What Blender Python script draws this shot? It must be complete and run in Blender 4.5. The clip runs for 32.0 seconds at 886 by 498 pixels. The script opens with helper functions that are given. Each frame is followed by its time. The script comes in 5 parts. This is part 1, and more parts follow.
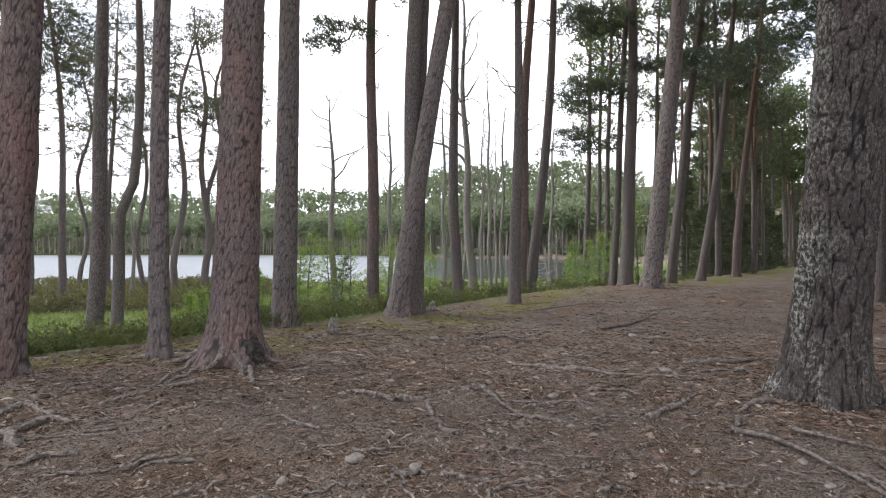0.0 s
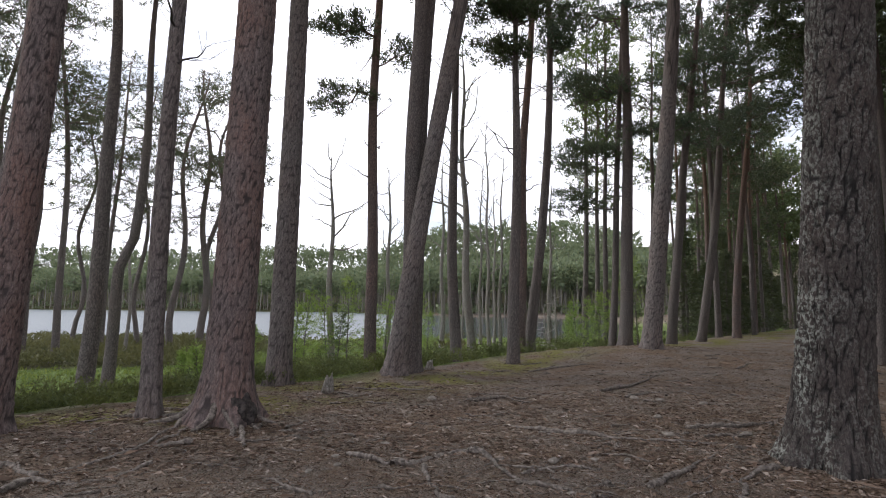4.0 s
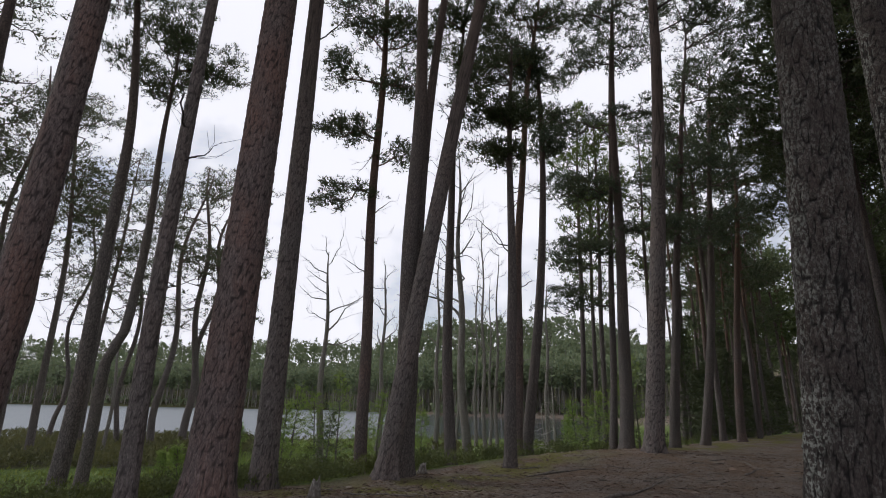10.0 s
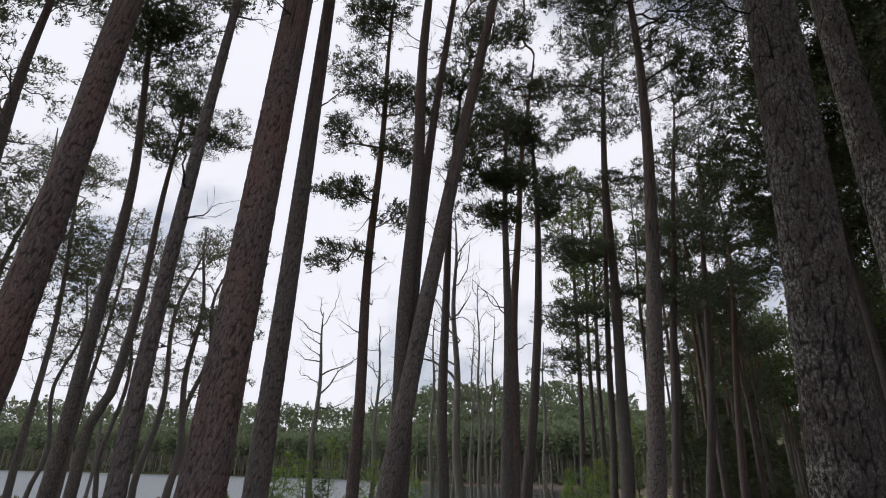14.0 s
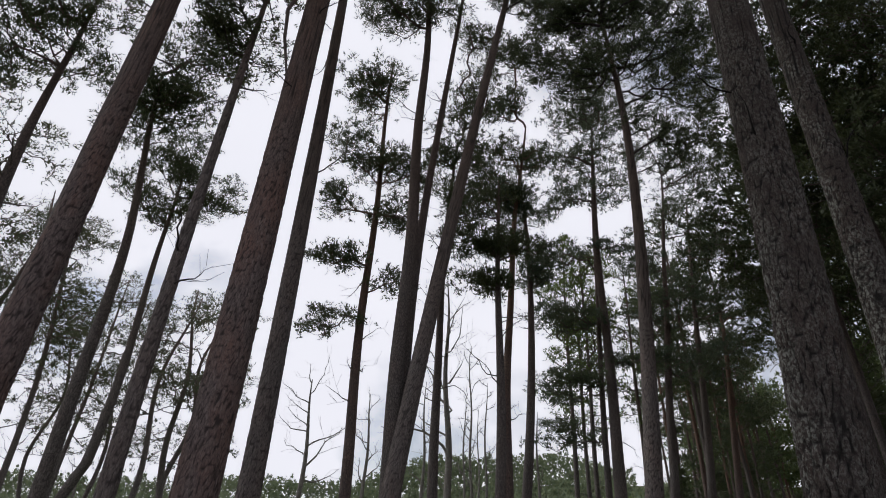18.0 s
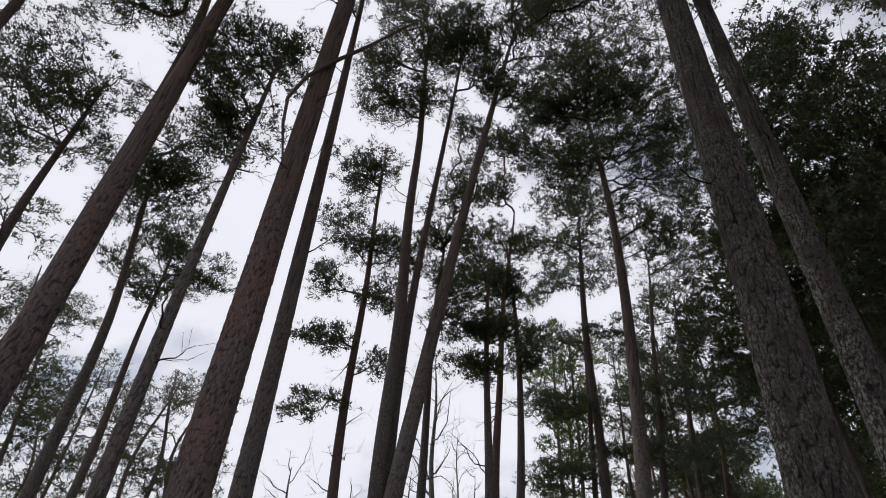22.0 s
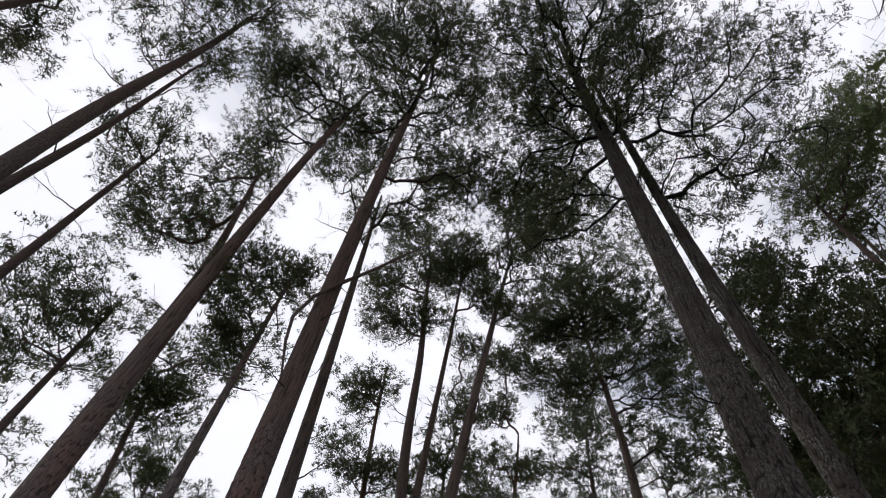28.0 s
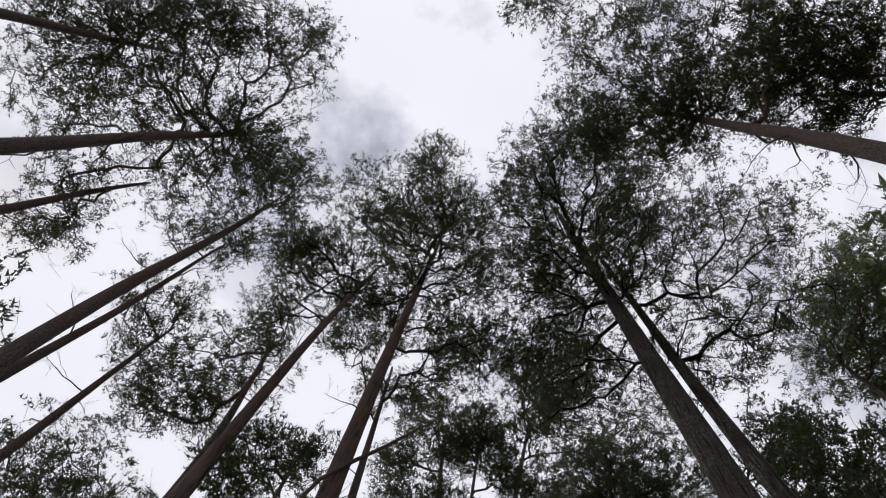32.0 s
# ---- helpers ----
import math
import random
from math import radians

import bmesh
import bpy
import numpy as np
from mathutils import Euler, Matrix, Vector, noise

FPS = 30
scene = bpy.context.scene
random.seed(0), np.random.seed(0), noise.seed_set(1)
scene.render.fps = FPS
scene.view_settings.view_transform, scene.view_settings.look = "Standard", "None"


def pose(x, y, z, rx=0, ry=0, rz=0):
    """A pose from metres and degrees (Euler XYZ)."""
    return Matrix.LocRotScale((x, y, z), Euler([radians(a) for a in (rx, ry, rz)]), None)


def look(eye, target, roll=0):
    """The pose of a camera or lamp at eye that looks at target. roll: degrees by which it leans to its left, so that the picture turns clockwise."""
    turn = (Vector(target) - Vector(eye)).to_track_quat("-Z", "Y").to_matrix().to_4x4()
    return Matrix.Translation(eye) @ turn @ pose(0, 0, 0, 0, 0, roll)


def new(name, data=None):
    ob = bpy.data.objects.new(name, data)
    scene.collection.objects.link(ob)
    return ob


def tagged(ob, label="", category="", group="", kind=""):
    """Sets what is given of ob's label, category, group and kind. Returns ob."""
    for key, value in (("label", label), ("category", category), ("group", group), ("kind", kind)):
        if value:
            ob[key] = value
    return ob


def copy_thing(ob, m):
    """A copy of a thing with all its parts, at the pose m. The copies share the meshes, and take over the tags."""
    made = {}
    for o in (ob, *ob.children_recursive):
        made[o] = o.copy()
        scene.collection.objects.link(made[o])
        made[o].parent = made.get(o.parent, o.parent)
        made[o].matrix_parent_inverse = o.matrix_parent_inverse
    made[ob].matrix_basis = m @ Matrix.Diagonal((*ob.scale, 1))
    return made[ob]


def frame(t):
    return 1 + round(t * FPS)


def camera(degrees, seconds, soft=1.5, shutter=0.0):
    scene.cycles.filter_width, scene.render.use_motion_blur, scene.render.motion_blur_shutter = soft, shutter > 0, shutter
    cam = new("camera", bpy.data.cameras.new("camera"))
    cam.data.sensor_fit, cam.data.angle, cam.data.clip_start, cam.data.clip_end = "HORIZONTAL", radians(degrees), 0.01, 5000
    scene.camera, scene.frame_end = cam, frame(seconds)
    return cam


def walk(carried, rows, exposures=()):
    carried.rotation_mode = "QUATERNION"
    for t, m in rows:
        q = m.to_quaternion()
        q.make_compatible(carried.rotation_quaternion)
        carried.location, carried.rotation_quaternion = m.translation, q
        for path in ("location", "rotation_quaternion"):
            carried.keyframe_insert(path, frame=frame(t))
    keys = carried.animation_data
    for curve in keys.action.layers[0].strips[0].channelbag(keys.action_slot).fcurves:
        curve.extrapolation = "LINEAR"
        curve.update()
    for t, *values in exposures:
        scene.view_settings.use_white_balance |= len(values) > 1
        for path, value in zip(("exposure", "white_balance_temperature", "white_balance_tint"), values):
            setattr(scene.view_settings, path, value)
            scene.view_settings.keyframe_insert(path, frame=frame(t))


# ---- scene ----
# ---------------------------------------------------------------- camera
cam = camera(76.75, 32.0, soft=1.0)
PATH = [
    (0, pose(0, 0, 1.6, 90.00, -0.00, 0.00)),
    (0.5, pose(0, 0, 1.6, 90.69, -0.07, 0.00)),
    (1, pose(0, 0, 1.6, 91.37, -0.12, 0.01)),
    (1.5, pose(0, 0, 1.6, 92.07, -0.18, -0.01)),
    (2, pose(0, 0, 1.6, 92.82, -0.26, -0.04)),
    (2.5, pose(0, 0, 1.6, 93.57, -0.35, -0.07)),
    (3, pose(0, 0, 1.6, 94.32, -0.43, -0.10)),
    (3.5, pose(0, 0, 1.6, 95.08, -0.47, -0.13)),
    (5.5, pose(0, 0, 1.6, 98.62, -0.85, -0.36)),
    (6, pose(0, 0, 1.6, 99.40, -0.88, -0.39)),
    (6.5, pose(0, 0, 1.6, 100.18, -0.93, -0.43)),
    (7, pose(0, 0, 1.6, 100.97, -0.97, -0.47)),
    (7.5, pose(0, 0, 1.6, 101.76, -1.00, -0.51)),
    (8, pose(0, 0, 1.6, 102.55, -1.01, -0.54)),
    (8.5, pose(0, 0, 1.6, 103.35, -1.02, -0.56)),
    (9, pose(0, 0, 1.6, 104.13, -1.04, -0.60)),
    (9.5, pose(0, 0, 1.6, 104.91, -1.06, -0.66)),
    (10, pose(0, 0, 1.6, 105.65, -1.07, -0.73)),
    (10.5, pose(0, 0, 1.6, 106.36, -1.12, -0.81)),
    (11, pose(0, 0, 1.6, 107.08, -1.18, -0.89)),
    (11.5, pose(0, 0, 1.6, 107.83, -1.23, -0.98)),
    (12, pose(0, 0, 1.6, 108.60, -1.27, -1.05)),
    (12.5, pose(0, 0, 1.6, 109.37, -1.31, -1.11)),
    (13, pose(0, 0, 1.6, 110.19, -1.34, -1.15)),
    (13.5, pose(0, 0, 1.6, 111.08, -1.36, -1.20)),
    (14, pose(0, 0, 1.6, 111.94, -1.38, -1.28)),
    (14.5, pose(0, 0, 1.6, 112.72, -1.40, -1.37)),
    (16.5, pose(0, 0, 1.6, 115.90, -1.58, -1.77)),
    (17, pose(0, 0, 1.6, 116.88, -1.60, -1.92)),
    (17.5, pose(0, 0, 1.6, 117.82, -1.62, -2.08)),
    (18, pose(0, 0, 1.6, 118.72, -1.64, -2.22)),
    (18.5, pose(0, 0, 1.6, 119.63, -1.68, -2.37)),
    (19, pose(0, 0, 1.6, 120.56, -1.69, -2.52)),
    (19.5, pose(0, 0, 1.6, 121.48, -1.71, -2.71)),
    (20, pose(0, 0, 1.6, 122.46, -1.73, -2.93)),
    (20.5, pose(0, 0, 1.6, 123.55, -1.77, -3.15)),
    (21, pose(0, 0, 1.6, 124.70, -1.81, -3.37)),
    (21.5, pose(0, 0, 1.6, 125.87, -1.86, -3.57)),
    (22, pose(0, 0, 1.6, 127.14, -1.89, -3.70)),
    (22.5, pose(0, 0, 1.6, 128.55, -1.89, -3.77)),
    (23, pose(0, 0, 1.6, 130.07, -1.91, -3.84)),
    (23.5, pose(0, 0, 1.6, 131.63, -1.97, -3.96)),
    (24, pose(0, 0, 1.6, 133.15, -2.02, -4.09)),
    (24.5, pose(0, 0, 1.6, 134.66, -2.01, -4.15)),
    (25, pose(0, 0, 1.6, 136.30, -1.97, -4.14)),
    (25.5, pose(0, 0, 1.6, 138.12, -1.88, -4.06)),
    (27.5, pose(0, 0, 1.6, 147.03, -2.04, -3.90)),
    (28, pose(0, 0, 1.6, 149.21, -2.07, -3.81)),
    (28.5, pose(0, 0, 1.6, 151.41, -2.09, -3.66)),
    (29, pose(0, 0, 1.6, 153.76, -2.13, -3.52)),
    (29.5, pose(0, 0, 1.6, 156.28, -2.19, -3.38)),
    (30, pose(0, 0, 1.6, 158.78, -2.24, -3.20)),
    (30.5, pose(0, 0, 1.6, 161.09, -2.26, -2.97)),
    (31, pose(0, 0, 1.6, 163.20, -2.30, -2.71)),
    (31.5, pose(0, 0, 1.6, 164.99, -2.37, -2.32)),
    (32, pose(0, 0, 1.6, 166.33, -2.41, -1.80)),
]
walk(cam, PATH, [(0, 0.95), (2, 0.75), (3.5, 0.48), (6.0, 0.0), (9, -0.36), (14, -0.47), (20, -0.55), (25, -0.47), (28, -0.34), (30, -0.34), (32, -0.5)])

# ---------------------------------------------------------------- sky and sun
SUN_ELEV, SUN_ROT = radians(42), radians(-68)
world = bpy.data.worlds.new("sky")
scene.world = world
world.use_nodes = True
wn, wl = world.node_tree.nodes, world.node_tree.links
wn.clear()
w_out = wn.new("ShaderNodeOutputWorld")
w_bg = wn.new("ShaderNodeBackground")
w_sky = wn.new("ShaderNodeTexSky")
w_sky.sky_type, w_sky.sun_disc = "NISHITA", False
w_sky.sun_elevation, w_sky.sun_rotation = SUN_ELEV, SUN_ROT
w_tc = wn.new("ShaderNodeTexCoord")
w_map = wn.new("ShaderNodeMapping")
w_map.inputs["Scale"].default_value = (1.0, 1.0, 1.6)
w_noise = wn.new("ShaderNodeTexNoise")
w_noise.inputs["Scale"].default_value = 2.6
w_noise.inputs["Detail"].default_value = 6
w_noise.inputs["Roughness"].default_value = 0.55
w_ramp = wn.new("ShaderNodeValToRGB")
w_ramp.color_ramp.elements[0].position, w_ramp.color_ramp.elements[1].position = 0.34, 0.46
w_ramp.color_ramp.elements[0].color = (0.38, 0.38, 0.38, 1)
w_cloud = wn.new("ShaderNodeMix")
w_cloud.data_type = "RGBA"
w_cloud.inputs[6].default_value = (11.9, 12.0, 13.2, 1)
w_cloud.inputs[7].default_value = (13.1, 13.1, 14.2, 1)
w_n2 = wn.new("ShaderNodeTexNoise")
w_n2.inputs["Scale"].default_value = 4.5
w_n2.inputs["Detail"].default_value = 4
w_mix = wn.new("ShaderNodeMix")
w_mix.data_type = "RGBA"
wl.new(w_tc.outputs["Generated"], w_map.inputs["Vector"])
wl.new(w_map.outputs["Vector"], w_noise.inputs["Vector"])
wl.new(w_map.outputs["Vector"], w_n2.inputs["Vector"])
wl.new(w_noise.outputs["Fac"], w_ramp.inputs["Fac"])
wl.new(w_n2.outputs["Fac"], w_cloud.inputs[0])
wl.new(w_ramp.outputs["Color"], w_mix.inputs[0])
wl.new(w_sky.outputs["Color"], w_mix.inputs[6])
wl.new(w_cloud.outputs[2], w_mix.inputs[7])
wl.new(w_mix.outputs[2], w_bg.inputs["Color"])
wl.new(w_bg.outputs["Background"], w_out.inputs["Surface"])
w_bg.inputs["Strength"].default_value = 0.1

sun = new("sun", bpy.data.lights.new("sun", "SUN"))
sun.data.energy, sun.data.angle, sun.data.color = 1.5, radians(15), (1.0, 0.96, 0.9)
sun_dir = Vector((math.sin(SUN_ROT) * math.cos(SUN_ELEV), math.cos(SUN_ROT) * math.cos(SUN_ELEV), math.sin(SUN_ELEV)))
sun.matrix_world = look(sun_dir * 60, (0, 0, 0))


# ---------------------------------------------------------------- materials
class Mat:
    """A node material on a Principled shader, with short calls for its textures."""

    def __init__(self, name, rough=0.9):
        self.mat = bpy.data.materials.new(name)
        self.mat.use_nodes = True
        self.n, self.l = self.mat.node_tree.nodes, self.mat.node_tree.links
        self.bsdf = self.n["Principled BSDF"]
        self.bsdf.inputs["Roughness"].default_value = rough
        self.bsdf.inputs["Specular IOR Level"].default_value = 0.25
        self.tc = self.n.new("ShaderNodeTexCoord")

    def coords(self, scale=(1, 1, 1), space="Object"):
        m = self.n.new("ShaderNodeMapping")
        m.inputs["Scale"].default_value = scale
        self.l.new(self.tc.outputs[space], m.inputs["Vector"])
        return m.outputs["Vector"]

    def noise(self, vec, scale, detail=4, rough=0.55, distort=0.0):
        t = self.n.new("ShaderNodeTexNoise")
        t.inputs["Scale"].default_value, t.inputs["Detail"].default_value = scale, detail
        t.inputs["Roughness"].default_value, t.inputs["Distortion"].default_value = rough, distort
        self.l.new(vec, t.inputs["Vector"])
        return t.outputs["Fac"]

    def voronoi(self, vec, scale, feature="DISTANCE_TO_EDGE"):
        t = self.n.new("ShaderNodeTexVoronoi")
        t.feature = feature
        t.inputs["Scale"].default_value = scale
        self.l.new(vec, t.inputs["Vector"])
        return t.outputs["Distance"]

    def ramp(self, fac, *stops):
        r = self.n.new("ShaderNodeValToRGB")
        e = r.color_ramp.elements
        while len(e) < len(stops):
            e.new(0.5)
        for el, (p, c) in zip(e, stops):
            el.position = p
            el.color = (*c, 1) if isinstance(c, tuple) else (c, c, c, 1)
        self.l.new(fac, r.inputs["Fac"])
        return r.outputs["Color"]

    def mix(self, fac, a, b, blend="MIX"):
        m = self.n.new("ShaderNodeMix")
        m.data_type, m.blend_type = "RGBA", blend
        for sock, v in ((m.inputs[0], fac), (m.inputs[6], a), (m.inputs[7], b)):
            if isinstance(v, (int, float)):
                sock.default_value = v
            elif isinstance(v, tuple):
                sock.default_value = (*v, 1)
            else:
                self.l.new(v, sock)
        return m.outputs[2]

    def math(self, op, a, b=0.0):
        m = self.n.new("ShaderNodeMath")
        m.operation = op
        for sock, v in ((m.inputs[0], a), (m.inputs[1], b)):
            if isinstance(v, (int, float)):
                sock.default_value = v
            else:
                self.l.new(v, sock)
        return m.outputs[0]

    def color(self, c):
        if isinstance(c, tuple):
            self.bsdf.inputs["Base Color"].default_value = (*c, 1)
        else:
            self.l.new(c, self.bsdf.inputs["Base Color"])

    def bump(self, height, strength=0.5, dist=0.02):
        b = self.n.new("ShaderNodeBump")
        b.inputs["Strength"].default_value, b.inputs["Distance"].default_value = strength, dist
        self.l.new(height, b.inputs["Height"])
        self.l.new(b.outputs["Normal"], self.bsdf.inputs["Normal"])


def bark(name, low, dark, high, lichen=0.0, lo=6.0, hi=12.0, deep=0.2, carved=False, warm=0.3):
    """Pine bark: furrowed plates, redder and smoother towards the top."""
    m = Mat(name, 0.92)
    v = m.coords((1, 1, 0.4))
    warp = m.noise(v, 12, 5, 0.65)
    add = m.n.new("ShaderNodeVectorMath")
    add.operation = "MULTIPLY_ADD"
    comb = m.n.new("ShaderNodeCombineXYZ")
    for i in range(3):
        m.l.new(warp, comb.inputs[i])
    m.l.new(comb.outputs[0], add.inputs[0])
    add.inputs[1].default_value = (0.07, 0.07, 0.06)
    m.l.new(v, add.inputs[2])
    edge = m.voronoi(add.outputs[0], 25)
    furrow = m.ramp(edge, (0.0, deep), (0.14, 1.0))
    v2 = m.n.new("ShaderNodeVectorMath")
    v2.operation = "MULTIPLY_ADD"
    m.l.new(comb.outputs[0], v2.inputs[0])
    v2.inputs[1].default_value = (0.06, 0.06, 0.06)
    m.l.new(m.coords((1, 1, 0.55)), v2.inputs[2])
    crack = m.ramp(m.voronoi(v2.outputs[0], 19), (0.0, 0.6), (0.07, 1.0))
    furrow = m.math("MULTIPLY", furrow, crack)
    fine = m.noise(m.coords((1, 1, 0.5)), 60, 5, 0.65)
    big = m.noise(m.coords((1, 1, 0.4)), 2.2, 3)
    plate = m.mix(m.ramp(fine, (0.3, 0.0), (0.72, 1.0)), tuple(c * 0.5 for c in low), tuple(c * 1.1 for c in low))
    plate = m.mix(m.ramp(big, (0.42, 0.0), (0.66, warm)), plate, tuple(c * k for c, k in zip(low, (1.05, 0.8, 0.7))))
    streak = m.noise(m.coords((1, 1, 0.2)), 34, 3, 0.6)
    plate = m.mix(m.ramp(streak, (0.5, 0.0), (0.68, 0.5)), plate, tuple(min(1, c * 1.5) for c in low))
    sep = m.n.new("ShaderNodeSeparateXYZ")
    m.l.new(m.tc.outputs["Object"], sep.inputs[0])
    hgt = m.n.new("ShaderNodeMapRange")
    hgt.inputs[1].default_value, hgt.inputs[2].default_value = lo, hi
    m.l.new(sep.outputs["Z"], hgt.inputs[0])
    up = m.mix(m.ramp(fine, (0.3, 0.0), (0.7, 1.0)), tuple(c * 0.7 for c in high), high)
    plate = m.mix(hgt.outputs[0], plate, up)
    if lichen:
        patch = m.noise(m.coords((1, 1, 0.7)), 30, 6, 0.72)
        zone = m.noise(m.coords((1, 1, 0.5)), 2.6, 3)
        k = m.math("MULTIPLY", m.ramp(patch, (0.49, 0.0), (0.54, 1.0)), m.ramp(zone, (0.4, 0.1), (0.56, 1.0)))
        lean = m.math("ADD", m.math("MULTIPLY", sep.outputs["X"], -0.83), m.math("MULTIPLY", sep.outputs["Y"], 0.56))
        side = m.n.new("ShaderNodeMapRange")
        for i, val in ((1, -0.2), (2, 0.25), (3, 0.25), (4, 1.0)):
            side.inputs[i].default_value = val
        m.l.new(lean, side.inputs[0])
        k = m.math("MULTIPLY", k, side.outputs[0])
        plate = m.mix(m.math("MULTIPLY", k, lichen), plate, (0.45, 0.48, 0.435))
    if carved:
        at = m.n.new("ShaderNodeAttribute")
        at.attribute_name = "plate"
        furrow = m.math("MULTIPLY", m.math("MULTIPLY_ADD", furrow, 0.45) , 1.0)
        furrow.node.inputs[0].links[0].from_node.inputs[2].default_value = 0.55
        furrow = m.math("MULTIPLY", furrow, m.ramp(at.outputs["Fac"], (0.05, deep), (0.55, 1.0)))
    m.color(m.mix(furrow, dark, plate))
    m.bump(m.math("ADD", furrow, m.math("MULTIPLY", fine, 0.7)), 0.8, 0.015)
    return m.mat


BARK = bark("pine_bark", (0.193, 0.172, 0.167), (0.049, 0.043, 0.043), (0.163, 0.115, 0.097))
BARK_PALE = bark("pale_pine_bark", (0.214, 0.190, 0.183), (0.050, 0.044, 0.042), (0.189, 0.140, 0.120))
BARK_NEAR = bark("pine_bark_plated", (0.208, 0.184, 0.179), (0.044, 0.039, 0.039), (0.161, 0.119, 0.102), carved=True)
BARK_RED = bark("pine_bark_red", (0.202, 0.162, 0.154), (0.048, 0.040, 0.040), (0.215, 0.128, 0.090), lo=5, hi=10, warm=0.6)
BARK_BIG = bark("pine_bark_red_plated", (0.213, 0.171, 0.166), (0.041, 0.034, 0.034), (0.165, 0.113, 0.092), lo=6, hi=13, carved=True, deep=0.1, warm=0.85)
# The high colour is browner bark with the crown's shade darkened into it.
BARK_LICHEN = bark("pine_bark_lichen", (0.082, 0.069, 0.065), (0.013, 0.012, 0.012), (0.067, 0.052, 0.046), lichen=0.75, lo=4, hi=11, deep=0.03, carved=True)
BARK_DEAD = bark("dead_wood", (0.30, 0.285, 0.265), (0.12, 0.105, 0.095), (0.31, 0.29, 0.27), lichen=0.3, lo=30, hi=40)


def needles(name, a, b, glow=0.16):
    m = Mat(name, 0.55)
    g = m.n.new("ShaderNodeNewGeometry")
    big = m.noise(m.coords(), 0.9, 2)
    c = m.mix(g.outputs["Random Per Island"], a, b)
    c = m.mix(m.ramp(big, (0.35, 0.0), (0.65, 0.6)), c, tuple(x * k for x, k in zip(b, (1.25, 1.1, 0.8))))
    m.color(c)
    m.bsdf.inputs["Transmission Weight"].default_value = 0.0
    tr = m.n.new("ShaderNodeBsdfTranslucent")
    m.l.new(c, tr.inputs["Color"])
    mx = m.n.new("ShaderNodeMixShader")
    mx.inputs[0].default_value = glow
    out = m.n["Material Output"]
    m.l.new(m.bsdf.outputs[0], mx.inputs[1])
    m.l.new(tr.outputs[0], mx.inputs[2])
    m.l.new(mx.outputs[0], out.inputs["Surface"])
    return m.mat


NEEDLE = needles("pine_needles", (0.042, 0.06, 0.034), (0.08, 0.102, 0.052), 0.22)
NEEDLE_BLUE = needles("pine_needles_bluish", (0.056, 0.08, 0.056), (0.1, 0.13, 0.086), 0.25)
NEEDLE_YOUNG = needles("young_needles", (0.15, 0.24, 0.06), (0.25, 0.35, 0.10), 0.35)
NEEDLE_LIGHT = needles("light_needles", (0.07, 0.11, 0.035), (0.13, 0.18, 0.055), 0.35)
# Base colour lightened and blued to stand for haze across the lake.
NEEDLE_FAR_HAZY = needles("distant_needles_hazy", (0.1, 0.14, 0.09), (0.18, 0.225, 0.14), 0.3)
NEEDLE_LAKE = needles("lakeside_needles", (0.05, 0.066, 0.042), (0.095, 0.112, 0.066), 0.25)
NEEDLE_WOOD = needles("forest_needles", (0.07, 0.1, 0.048), (0.125, 0.165, 0.076), 0.3)
HEATHER = needles("heather_shoots", (0.06, 0.07, 0.032), (0.125, 0.13, 0.06), 0.3)
HEATHER_GREEN = needles("green_shoots", (0.06, 0.082, 0.032), (0.12, 0.145, 0.055), 0.3)
GRASS = needles("grass_blades", (0.11, 0.15, 0.045), (0.19, 0.25, 0.07), 0.35)


